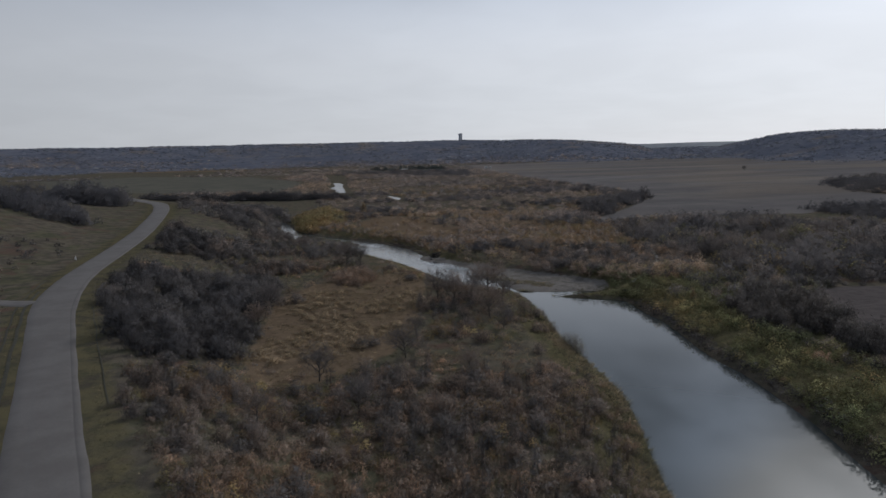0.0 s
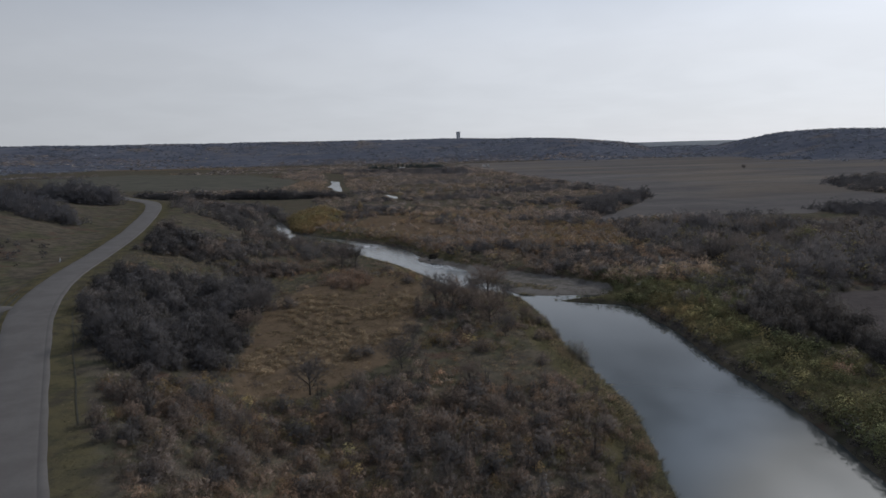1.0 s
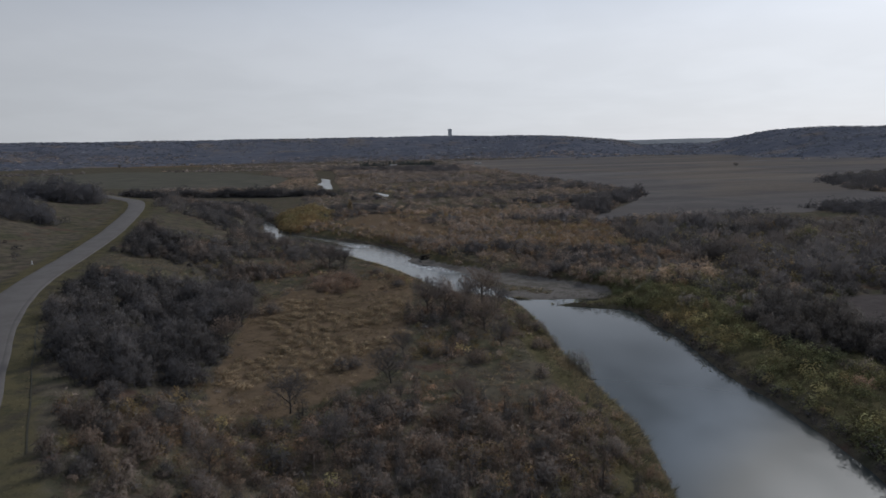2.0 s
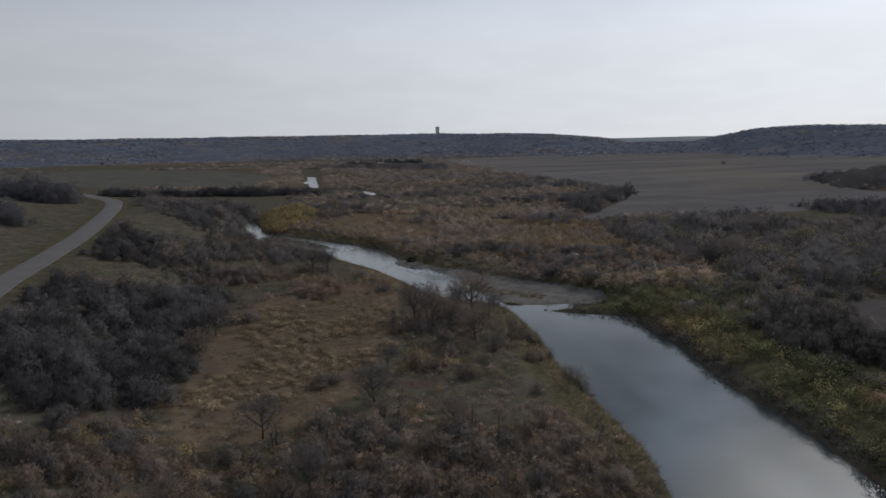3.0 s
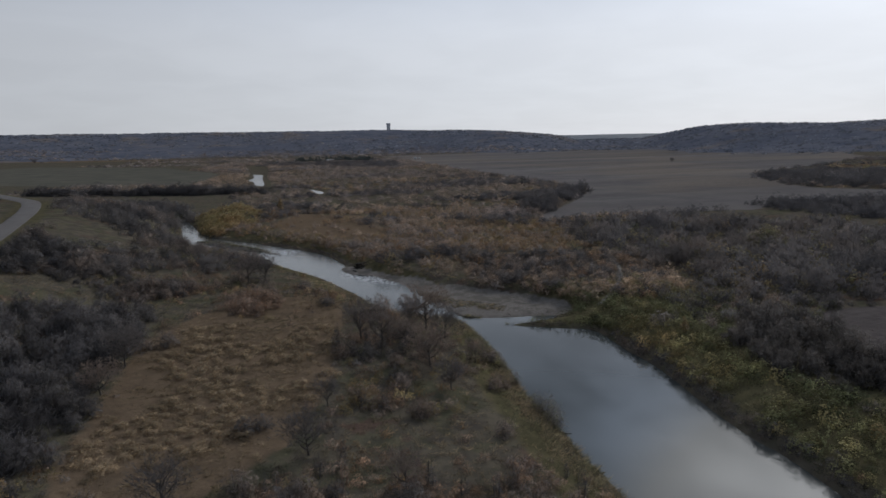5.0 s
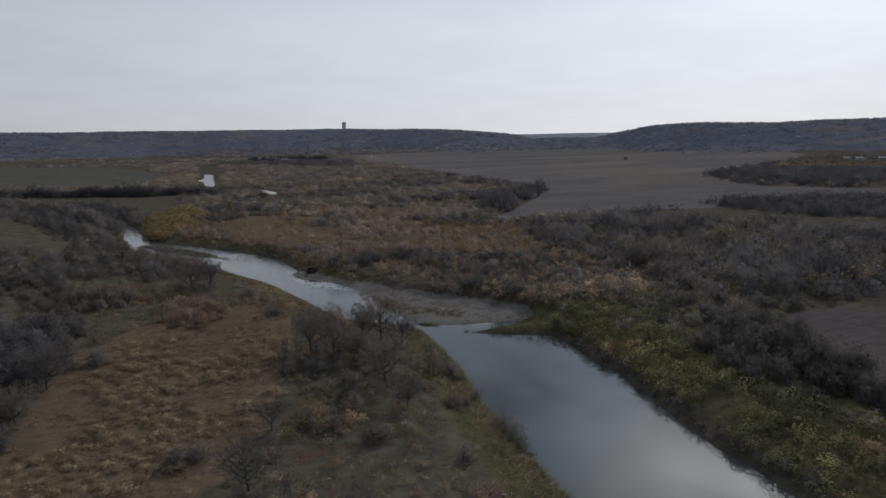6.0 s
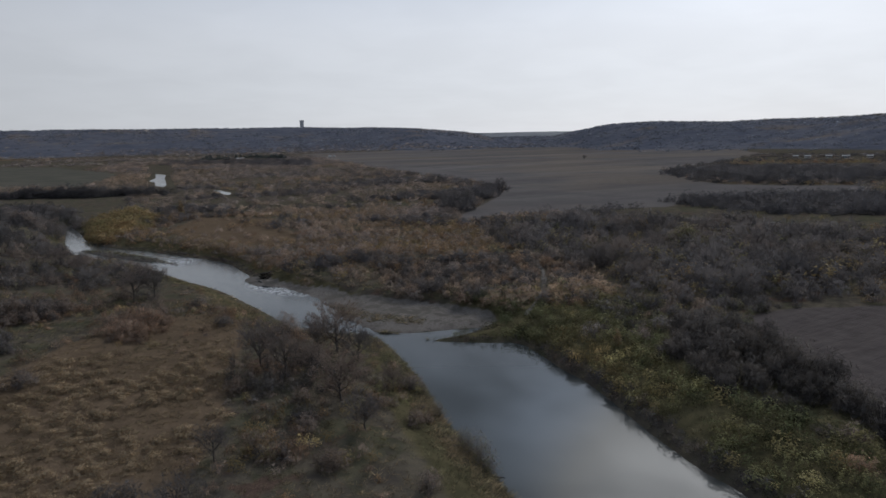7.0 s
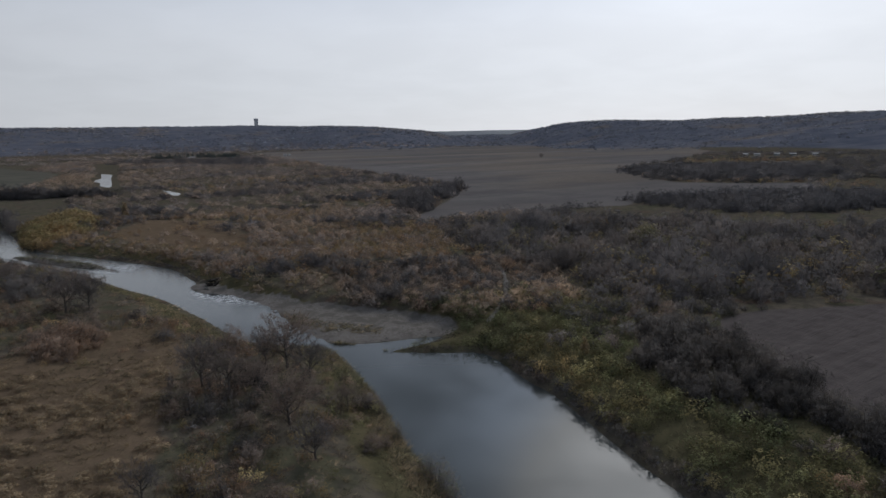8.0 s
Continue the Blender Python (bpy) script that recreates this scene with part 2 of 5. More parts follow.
CLUSTER = [(-99, 200), (-98, 216), (-66, 192), (-56, 174), (-72, 164), (-88, 184)]
WOOD_LEFT = [(-68, 136), (-60, 147), (-52, 153), (-43, 155), (-38, 148), (-36, 136), (-35, 122), (-32, 104), (-31, 92), (-32, 84), (-36, 76), (-42, 80), (-50, 93), (-61, 112), (-67, 126)]
WOOD_HILL_A = [(-200, 196), (-146, 207), (-124, 202), (-118, 211), (-128, 228), (-170, 258), (-260, 290), (-270, 220)]
WOOD_HILL_B = [(-320, 400), (-226, 366), (-158, 279), (-146, 286), (-156, 312), (-205, 372), (-300, 450)]
WOOD_RIGHT = [(62, 150), (74, 140), (100, 137), (190, 126), (260, 130), (250, 182), (205, 192), (168, 206), (146, 234), (120, 258), (84, 268), (62, 250), (60, 220), (70, 190)]
WOOD_NEAR = [(50, 106), (56, 92), (60, 82), (72, 60), (82, 58), (70, 84), (66, 98), (68, 112), (71, 124), (66, 132), (58, 130), (52, 120)]
GROVE_MID = [(64, 312), (72, 308), (84, 330), (100, 360), (128, 418), (124, 440), (104, 420), (84, 380), (70, 340)]
GROVE_FAR_A = [(170, 312), (172, 284), (180, 250), (200, 238), (260, 240), (300, 300), (230, 320), (190, 318)]
GROVE_FAR_B = [(300, 535), (270, 440), (262, 405), (300, 370), (400, 400), (440, 470), (420, 540), (380, 570)]
OPEN_STRIP = [(146, 236), (168, 208), (205, 194), (270, 180), (290, 236), (200, 236), (178, 250), (168, 290), (158, 292), (128, 290), (122, 262)]
HOUSE_WOOD = [(405, 590), (470, 560), (540, 545), (560, 585), (500, 620), (430, 640)]
HEDGE = [(-240, 500), (-205, 488), (-168, 482), (-123, 474), (-76, 476), (-70, 488), (-123, 492), (-168, 499), (-205, 506), (-240, 516)]
FARM_BRUSH = [(-190, 1080), (-60, 980), (20, 860), (36, 960), (20, 1160), (-60, 1170), (-180, 1180)]
PATH_TRACK = smooth_line([(31, 141.5), (38, 143), (43, 148), (49, 158), (55, 172), (59, 186), (58, 198), (52, 206)], 5)

# ---- materials ----


def material(name):
    m = bpy.data.materials.new(name)
    m.use_nodes = True
    n = Nodes(m.node_tree)
    out = n.add("ShaderNodeOutputMaterial")
    b = n.add("ShaderNodeBsdfPrincipled")
    n.link(b.outputs[0], out.inputs[0])
    b.inputs["Roughness"].default_value = 0.9
    b.inputs["Specular IOR Level"].default_value = 0.2
    pos = n.add("ShaderNodeNewGeometry").outputs["Position"]
    return m, n, b, pos


def bump(n, b, height, strength, distance):
    k = n.add("ShaderNodeBump")
    k.inputs["Strength"].default_value, k.inputs["Distance"].default_value = strength, distance
    n.link(height, k.inputs["Height"])
    n.link(k.outputs[0], b.inputs["Normal"])


def ground_material():
    m, n, b, pos = material("valley_soil_and_grass")
    b.inputs["Roughness"].default_value, b.inputs["Specular IOR Level"].default_value = 1.0, 0.0
    big, mid, fine = n.noise(pos, 0.035, 5, 0.6), n.noise(pos, 0.35, 6, 0.65), n.noise(pos, 3.0, 5, 0.7)
    patch = n.noise(pos, 0.11, 5, 0.65, 0.8)
    weed = n.mix(n.step(mid, 0.35, 0.65), (0.070, 0.060, 0.051), (0.127, 0.109, 0.082))
    weed = n.mix(n.step(patch, 0.46, 0.60), weed, n.mix(n.step(mid, 0.35, 0.65), (0.061, 0.060, 0.041), (0.109, 0.101, 0.066)))
    weed = n.mix(n.step(n.noise(pos, 0.16, 5, 0.6, 0.5), 0.56, 0.66), weed, n.mix(n.step(fine, 0.35, 0.65), (0.081, 0.055, 0.047), (0.127, 0.086, 0.066)))
    weed = n.mix(n.math("MULTIPLY", n.step(fine, 0.45, 0.75), 0.35), weed, (0.116, 0.101, 0.083))
    meadow = n.mix(n.step(mid, 0.38, 0.62), (0.128, 0.093, 0.064), (0.185, 0.133, 0.090))
    meadow = n.mix(n.math("MULTIPLY", n.step(fine, 0.35, 0.7), 0.7), meadow, (0.099, 0.074, 0.053))
    green = n.mix(n.step(mid, 0.35, 0.6), (0.068, 0.062, 0.036), (0.112, 0.097, 0.057))
    gravel = n.mix(n.step(fine, 0.3, 0.7), (0.136, 0.122, 0.111), (0.231, 0.209, 0.192))
    gravel = n.mix(n.step(mid, 0.45, 0.6), gravel, (0.128, 0.116, 0.103))
    sep = n.add("ShaderNodeSeparateXYZ")
    n.link(pos, sep.inputs[0])
    row = n.add("ShaderNodeCombineXYZ")
    n.link(n.math("ADD", n.math("MULTIPLY", sep.outputs[0], 0.05), n.math("MULTIPLY", sep.outputs[1], 0.02)), row.inputs[0])
    n.link(n.math("SUBTRACT", n.math("MULTIPLY", sep.outputs[1], 0.9), n.math("MULTIPLY", sep.outputs[0], 0.3)), row.inputs[1])
    furrow = n.step(n.noise(row.outputs[0], 0.8, 4, 0.6, 0.3), 0.35, 0.65)
    soil = n.mix(n.step(mid, 0.3, 0.7), (0.074, 0.062, 0.061), (0.112, 0.097, 0.092))
    soil = n.mix(n.math("MULTIPLY", furrow, 0.55), soil, (0.118, 0.104, 0.098))
    stubble = n.mix(n.step(big, 0.35, 0.65), (0.131, 0.122, 0.120), (0.170, 0.154, 0.149))
    stubble = n.mix(n.math("MULTIPLY", n.step(mid, 0.3, 0.7), 0.4), stubble, (0.107, 0.100, 0.099))
    stubble = n.mix(n.step(n.noise(pos, 0.005, 4, 0.6), 0.45, 0.6), stubble, n.mix(n.step(mid, 0.3, 0.7), (0.150, 0.129, 0.114), (0.188, 0.162, 0.144)))
    band = n.add("ShaderNodeCombineXYZ")
    n.link(n.math("MULTIPLY", n.math("ADD", sep.outputs[0], n.math("MULTIPLY", sep.outputs[1], 0.35)), 0.0012), band.inputs[0])
    n.link(n.math("MULTIPLY", n.math("SUBTRACT", sep.outputs[1], n.math("MULTIPLY", sep.outputs[0], 0.35)), 0.012), band.inputs[1])
    stubble = n.mix(1.0, stubble, n.ramp(n.noise(band.outputs[0], 1.0, 5, 0.6, 0.4), (0.35, 0.80), (0.65, 1.18)), "MULTIPLY")
    crop = n.mix(n.step(big, 0.35, 0.65), (0.095, 0.091, 0.077), (0.124, 0.117, 0.096))
    # hill ground: distance haze painted into the bluish base, ochre patches over it
    hazed_forest = n.mix(n.step(n.noise(pos, 0.014, 7, 0.75), 0.36, 0.62), (0.079, 0.088, 0.117), (0.140, 0.144, 0.171))
    hazed_forest = n.mix(n.math("MULTIPLY", n.step(n.noise(pos, 0.005, 6, 0.7, 0.6), 0.54, 0.64), 0.6), hazed_forest, n.mix(n.step(patch, 0.4, 0.6), (0.167, 0.145, 0.129), (0.231, 0.165, 0.109)))
    col = weed
    for name, c in (("green", green), ("meadow", meadow), ("crop", crop), ("stubble", stubble), ("soil", soil), ("hazed_forest", hazed_forest), ("gravel", gravel)):
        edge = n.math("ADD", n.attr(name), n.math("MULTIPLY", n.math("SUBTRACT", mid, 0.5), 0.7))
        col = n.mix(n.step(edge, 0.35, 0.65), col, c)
    n.link(col, b.inputs["Base Color"])
    h = n.math("ADD", n.math("MULTIPLY", fine, 0.35), mid)
    h = n.math("ADD", h, n.math("MULTIPLY", n.math("MULTIPLY", furrow, n.attr("soil")), 0.45))
    bump(n, b, h, 0.6, 0.4)
    return m


def plant_material(name, stops, through_light=0.3, dark=0.80, rough=0.85):
    """Twigs, blades or leaves: the colour by the plant's own number, with a fine change along it."""
    m, n, b, pos = material(name)
    col = n.ramp(n.attr("hue"), *stops)
    own = n.add("ShaderNodeObjectInfo").outputs["Random"]
    island = n.add("ShaderNodeNewGeometry").outputs["Random Per Island"]
    grain = n.math("ADD", n.math("MULTIPLY", island, 0.15), n.math("ADD", n.math("MULTIPLY", n.noise(pos, 0.9, 3), 0.7), n.math("MULTIPLY", own, 0.2)))
    col = n.mix(1.0, col, n.ramp(grain, (0.25, dark), (0.85, 1.22)), "MULTIPLY")
    tone = n.add("ShaderNodeCombineColor")
    for k in range(3):
        n.link(n.attr("tone"), tone.inputs[k])
    col = n.mix(1.0, col, tone.outputs[0], "MULTIPLY")
    fine = n.noise(pos, 4.5, 5, 0.7)
    col = n.mix(1.0, col, n.ramp(fine, (0.35, 0.85), (0.68, 1.12)), "MULTIPLY")
    n.link(col, b.inputs["Base Color"])
    b.inputs["Roughness"].default_value, b.inputs["Specular IOR Level"].default_value = rough, 0.08
    # light also comes through thin leaves and loose sprays of twigs
    glow = n.add("ShaderNodeBsdfTranslucent")
    n.link(col, glow.inputs["Color"])
    both = n.add("ShaderNodeMixShader")
    both.inputs[0].default_value = through_light
    n.link(b.outputs[0], both.inputs[1])
    n.link(glow.outputs[0], both.inputs[2])
    # a spray of twigs finer than a finger lets part of the view through
    gap = n.add("ShaderNodeBsdfTransparent")
    loose = n.add("ShaderNodeMixShader")
    n.link(n.math("MULTIPLY", n.attr("veil"), n.ramp(n.noise(pos, 7.0, 3, 0.7), (0.3, 0.75), (0.7, 1.35))), loose.inputs[0])
    n.link(both.outputs[0], loose.inputs[1])
    n.link(gap.outputs[0], loose.inputs[2])
    n.link(loose.outputs[0], next(k for k in m.node_tree.nodes if k.type == "OUTPUT_MATERIAL").inputs[0])
    return m


def water_material():
    m, n, b, pos = material("river_water")
    rif = n.attr("riffle")
    foam = n.math("MULTIPLY", n.step(n.noise(pos, 0.8, 5, 0.65, 1.5), 0.43, 0.56), n.step(rif, 0.35, 0.8))
    # broken water upstream: extra sky reflection painted in as a paler base colour
    broken = n.mix(n.math("MULTIPLY", n.step(rif, 0.1, 0.5), 0.6), (0.050, 0.056, 0.056), (0.17, 0.18, 0.185))
    n.link(n.mix(foam, broken, (0.55, 0.56, 0.57)), b.inputs["Base Color"])
    b.inputs["IOR"].default_value = 1.333
    b.inputs["Specular IOR Level"].default_value = 0.5
    n.link(n.math("ADD", n.math("MULTIPLY", rif, 0.08), n.math("ADD", 0.01, n.math("MULTIPLY", n.step(n.noise(pos, 0.06, 3), 0.45, 0.7), 0.03))), b.inputs["Roughness"])
    calm = n.math("MULTIPLY", n.noise(pos, 0.5, 3), 0.012)
    rough = n.math("MULTIPLY", n.noise(pos, 1.6, 5, 0.65, 0.5), rif)
    bump(n, b, n.math("ADD", calm, rough), 0.35, 0.35)
    return m


def plain_water():
    m, n, b, pos = material("far_water")
    b.inputs["Base Color"].default_value = (0.03, 0.032, 0.03, 1)
    b.inputs["IOR"].default_value = 1.333
    b.inputs["Specular IOR Level"].default_value = 0.5
    n.link(n.math("ADD", 0.1, n.math("MULTIPLY", n.noise(pos, 0.08, 3), 0.15)), b.inputs["Roughness"])
    return m


def road_material():
    m, n, b, pos = material("pale_road_gravel")
    u = n.attr("across")
    mid, fine = n.noise(pos, 0.25, 5, 0.6), n.noise(pos, 6.0, 5, 0.7)
    col = n.mix(n.step(mid, 0.35, 0.65), (0.124, 0.112, 0.106), (0.150, 0.137, 0.131))
    col = n.mix(n.math("MULTIPLY", n.step(fine, 0.4, 0.7), 0.35), col, (0.104, 0.095, 0.092))
    # wheel tracks, worn smooth
    for c, w in ((-0.42, 0.13), (0.16, 0.12), (0.45, 0.10)):
        off = n.math("ABSOLUTE", n.math("SUBTRACT", u, c))
        col = n.mix(n.math("MULTIPLY", n.step(off, w, 0.0), 0.25), col, (0.128, 0.121, 0.118))
    # dark groove beside the loose gravel
    off = n.math("ABSOLUTE", n.math("SUBTRACT", u, 0.80))
    col = n.mix(n.math("MULTIPLY", n.step(off, 0.05, 0.0), 0.35), col, (0.07, 0.064, 0.062))
    n.link(col, b.inputs["Base Color"])
    bump(n, b, n.math("ADD", fine, mid), 0.4, 0.05)
    return m


def plain_material(name, a, c, scale=2.0, rough=0.8, metal=0.0):
    m, n, b, pos = material(name)
    n.link(n.mix(n.step(n.noise(pos, scale, 5, 0.65), 0.3, 0.7), a, c), b.inputs["Base Color"])
    b.inputs["Roughness"].default_value, b.inputs["Metallic"].default_value = rough, metal
    bump(n, b, n.noise(pos, scale * 6, 4), 0.3, 0.03)
    return m


GROUND = ground_material()
TWIG = plant_material("bare_twigs", [(0.0, (0.090, 0.084, 0.086)), (0.35, (0.160, 0.145, 0.140)), (0.6, (0.246, 0.193, 0.162)), (1.0, (0.326, 0.213, 0.145))], 0.38)
LEAF = plant_material("autumn_leaves", [(0.0, (0.134, 0.146, 0.074)), (0.3, (0.224, 0.208, 0.103)), (0.6, (0.319, 0.235, 0.112)), (0.8, (0.325, 0.199, 0.108)), (1.0, (0.246, 0.146, 0.095))])
GRASS = plant_material("dry_grass", [(0.0, (0.113, 0.118, 0.064)), (0.3, (0.147, 0.134, 0.079)), (0.6, (0.233, 0.178, 0.114)), (1.0, (0.393, 0.298, 0.196))], 0.4)
# hill woods: distance haze is painted in as the blue-grey stops
FARWOOD = plant_material("haze_tinted_hill_woods", [(0.0, (0.194, 0.212, 0.255)), (0.6, (0.255, 0.263, 0.291)), (1.0, (0.373, 0.307, 0.239))], 0.5)
GOLD = plant_material("golden_willow_twigs", [(0.0, (0.300, 0.218, 0.122)), (1.0, (0.390, 0.284, 0.156))], 0.45)
POPLAR = plant_material("poplar_twigs", [(0.0, (0.101, 0.097, 0.104)), (0.5, (0.174, 0.155, 0.150)), (1.0, (0.286, 0.218, 0.174))], 0.5)
WILLOW = plant_material("willow_twigs", [(0.0, (0.205, 0.188, 0.192)), (0.5, (0.310, 0.252, 0.224)), (1.0, (0.400, 0.288, 0.200))], 0.45)
DARKTWIG = plant_material("dark_thicket_twigs", [(0.0, (0.070, 0.064, 0.062)), (0.5, (0.121, 0.108, 0.101)), (1.0, (0.187, 0.154, 0.130))], 0.38)
# needles lightened and blued: haze over the far farm is in the colour
NEEDLE = plant_material("hazed_spruce_needles", [(0.0, (0.105, 0.132, 0.138)), (1.0, (0.125, 0.155, 0.152))], 0.5)
BARK = plain_material("grey_bark", (0.055, 0.048, 0.044), (0.105, 0.092, 0.085), 3.0)
WATER_M = water_material()
ROAD_M = road_material()
FAR_WATER = plain_water()
STONE = plain_material("river_stones", (0.085, 0.08, 0.075), (0.18, 0.168, 0.155), 1.5)
DIRT = plain_material("trodden_dirt", (0.062, 0.056, 0.050), (0.096, 0.088, 0.080), 0.8)
RUT = plain_material("dark_damp_soil", (0.034, 0.032, 0.024), (0.058, 0.053, 0.038), 1.2)
# the ridge's haze is put into this pale blue base colour
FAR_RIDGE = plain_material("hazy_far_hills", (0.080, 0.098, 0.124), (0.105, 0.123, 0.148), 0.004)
CONCRETE = plain_material("grey_concrete", (0.52, 0.53, 0.55), (0.66, 0.66, 0.68), 0.2)
WHITE = plain_material("white_paint", (0.62, 0.63, 0.64), (0.75, 0.75, 0.75), 0.5)
ROOF = plain_material("grey_roofing", (0.26, 0.26, 0.27), (0.36, 0.36, 0.37), 0.7)
TEAL = plain_material("blue_green_siding", (0.22, 0.30, 0.33), (0.28, 0.36, 0.39), 0.5)
DARKGLASS = plain_material("dark_window_glass", (0.02, 0.022, 0.025), (0.03, 0.032, 0.035), 0.5, 0.15)
DRIFT = plain_material("wet_driftwood", (0.022, 0.018, 0.016), (0.05, 0.042, 0.036), 3.0)


# ---- meshes ----
def mesh_of(name, v, f, mat, normals=None, **attributes):
    """A mesh from arrays of places and of triangles or four-sided faces; normals: one for each place, for soft sprays."""
    me = bpy.data.meshes.new(name)
    v, f = np.asarray(v, np.float32), np.asarray(f, np.int32)
    k = f.shape[1]
    me.vertices.add(len(v))
    me.vertices.foreach_set("co", v.ravel())
    me.loops.add(f.size)
    me.loops.foreach_set("vertex_index", f.ravel())
    me.polygons.add(len(f))
    me.polygons.foreach_set("loop_start", np.arange(0, f.size, k, dtype=np.int32))
    for key, value in attributes.items():
        a = me.attributes.new(key, "FLOAT", "POINT")
        a.data.foreach_set("value", np.asarray(value, np.float32))
    me.update(calc_edges=True)
    me.materials.append(mat)
    if normals is not None:
        shade_smooth(me)
        me.normals_split_custom_set_from_vertices(np.asarray(normals, np.float32))
    return me


def grid_faces(nu, nv):
    i = np.arange(nu * nv).reshape(nv, nu)
    return np.stack([i[:-1, :-1], i[:-1, 1:], i[1:, 1:], i[1:, :-1]], -1).reshape(-1, 4)


def shade_smooth(me):
    me.polygons.foreach_set("use_smooth", np.ones(len(me.polygons), bool))


def part(name, me, parent, label=""):
    ob = new(name, me)
    ob.parent = parent
    if label:
        ob["label"] = label
    return ob


# ---- ground, road, water ----
def spaced(lo, hi, step_, grow, first, last):
    """Even steps between lo and hi, growing beyond them out to first and last."""
    mid = np.arange(lo, hi + 1e-6, step_)
    up, s = [hi], step_
    while up[-1] < last:
        s *= grow
        up.append(up[-1] + s)
    down, s = [lo], step_
    while down[-1] > first:
        s *= grow
        down.append(down[-1] - s)
    return np.concatenate([down[:0:-1], mid, up[1:]])


def build_ground():
    xs = spaced(-98, 66, 1.6, 1.04, -4600, 4600)
    ys = spaced(46, 280, 1.6, 1.04, -1500, 4600)
    gx, gy = np.meshgrid(xs, ys)
    x, y = gx.ravel(), gy.ravel()
    z, dr, rd, gravel, side, rise = ground_parts(x, y)
    near = (np.abs(x) < 320) & (y > -100) & (y < 520)

    def mask(poly, soft, where=None):
        res = np.zeros(x.shape)
        box = np.array(poly)
        sel = (x > box[:, 0].min() - 20) & (x < box[:, 0].max() + 20) & (y > box[:, 1].min() - 20) & (y < box[:, 1].max() + 20)
        res[sel] = step(soft, -soft, area_dist(poly, x[sel], y[sel]))
        return res

    green = np.maximum(step(9, 4, rd) * (x < 30), step(26, 14, rd) * (x > 30) * (y < 160))
    green *= step(0.8, 3.0, rd)
    green = np.maximum(green, step(8.5, 6.0, dr) * 0.55)
    green = np.maximum(green, 0.55 * (side < 0) * (dr < 90) * (rd > 500) * step(-0.1, 0.5, fbm(x, y, 25, 2, 77)))
    soil = mask(FIELD_NEAR, 1.5)
    v = np.stack([x, y, z], 1)
    me = mesh_of("ground", v, grid_faces(len(xs), len(ys)), GROUND, green=green, meadow=np.maximum(mask(MEADOW, 3), np.maximum(0.7 * mask(TAN_FLAT, 5), 0.9 * mask(FIELD_STRAW, 12))), gravel=gravel, soil=soil,
                 stubble=mask(FIELD_BIG, 6), crop=np.maximum(mask(FIELD_GREEN, 10), mask(PASTURE, 5)), hazed_forest=step(0.004, 0.05, rise))
    shade_smooth(me)
    tagged(new("ground", me), "brown autumn valley floor of weeds, dry grass and fields, rising to hills", "ground", kind="structure")


def build_road():
    line = smooth_line(ROAD, 14)
    d = np.gradient(line, axis=0)
    d /= np.linalg.norm(d, axis=1)[:, None]
    nrm = np.stack([d[:, 1], -d[:, 0]], 1)
    us = np.array([-1.12, -1.0, -0.7, -0.35, 0, 0.35, 0.7, 0.76, 0.80, 0.84, 0.92, 1.0, 1.12])
    lift = np.array([-0.12, 0.03, 0.08, 0.12, 0.14, 0.12, 0.08, 0.07, 0.045, 0.07, 0.07, 0.03, -0.12])
    # the right half runs wider where the side track joins
    wide = 1 + 0.12 * np.exp(-((line[:, 1] - 112) / 12) ** 2)
    p = line[:, None, :] + nrm[:, None, :] * (us[None, :, None] * ROAD_HALF * wide[:, None, None])
    z = road_height(line[:, 1])[:, None] + lift[None, :] - 0.03
    wob = 0.15 * fbm(p[..., 0], p[..., 1], 6, 2, 51) * (np.abs(us) > 0.95)
    v = np.concatenate([p + nrm[:, None, :] * wob[..., None], z[..., None]], -1).reshape(-1, 3)
    me = mesh_of("road", v, grid_faces(len(us), len(line)), ROAD_M, across=np.tile(us, len(line)))
    shade_smooth(me)
    tagged(new("road", me), "pale grey gravel road with smooth wheel tracks and a windrow along its edge", "road", kind="structure")
    for off, lo, hi, wide_ in ((5.6, 60, 104, 0.16), (-4.3, 56, 120, 0.45), (-5.6, 56, 130, 0.3)):
        keep = (line[:, 1] > lo) & (line[:, 1] < hi)
        a, m = line[keep], nrm[keep]
        q = off + 0.35 * fbm(a[:, 0], a[:, 1], 9, 2, 52)
        rows = [a + m * (q + e * wide_)[:, None] for e in (-0.5, 0, 0.5)]
        v = np.stack(rows, 1).reshape(-1, 2)
        v = np.concatenate([v, (ground_height(v[:, 0], v[:, 1]) + np.tile([0.05, 0.06, 0.05], len(a)))[:, None]], 1)
        tagged(new("rut", mesh_of("rut", v, grid_faces(3, len(a)), RUT)), "dark bare rut in the grass beside the road", "rut", kind="structure")
    # side track that leaves the road
    tr = smooth_line([(-70.5, 108), (-78, 109), (-90, 107), (-110, 103)], 8)
    d = np.gradient(tr, axis=0)
    d /= np.linalg.norm(d, axis=1)[:, None]
    nrm = np.stack([d[:, 1], -d[:, 0]], 1)
    us = np.array([-1.3, -1, -0.4, 0.4, 1, 1.3])
    p = tr[:, None, :] + nrm[:, None, :] * us[None, :, None] * 1.7
    z = ground_height(p[..., 0].ravel(), p[..., 1].ravel()) + np.tile([-0.25, 0.09, 0.1, 0.1, 0.09, -0.25], len(tr))
    me = mesh_of("side_track", np.concatenate([p.reshape(-1, 2), z[:, None]], 1), grid_faces(len(us), len(tr)), ROAD_M, across=np.tile(us * 0.5, len(tr)))
    shade_smooth(me)
    tagged(new("side_track", me), "narrow pale gravel track leaving the road", "track", kind="structure")


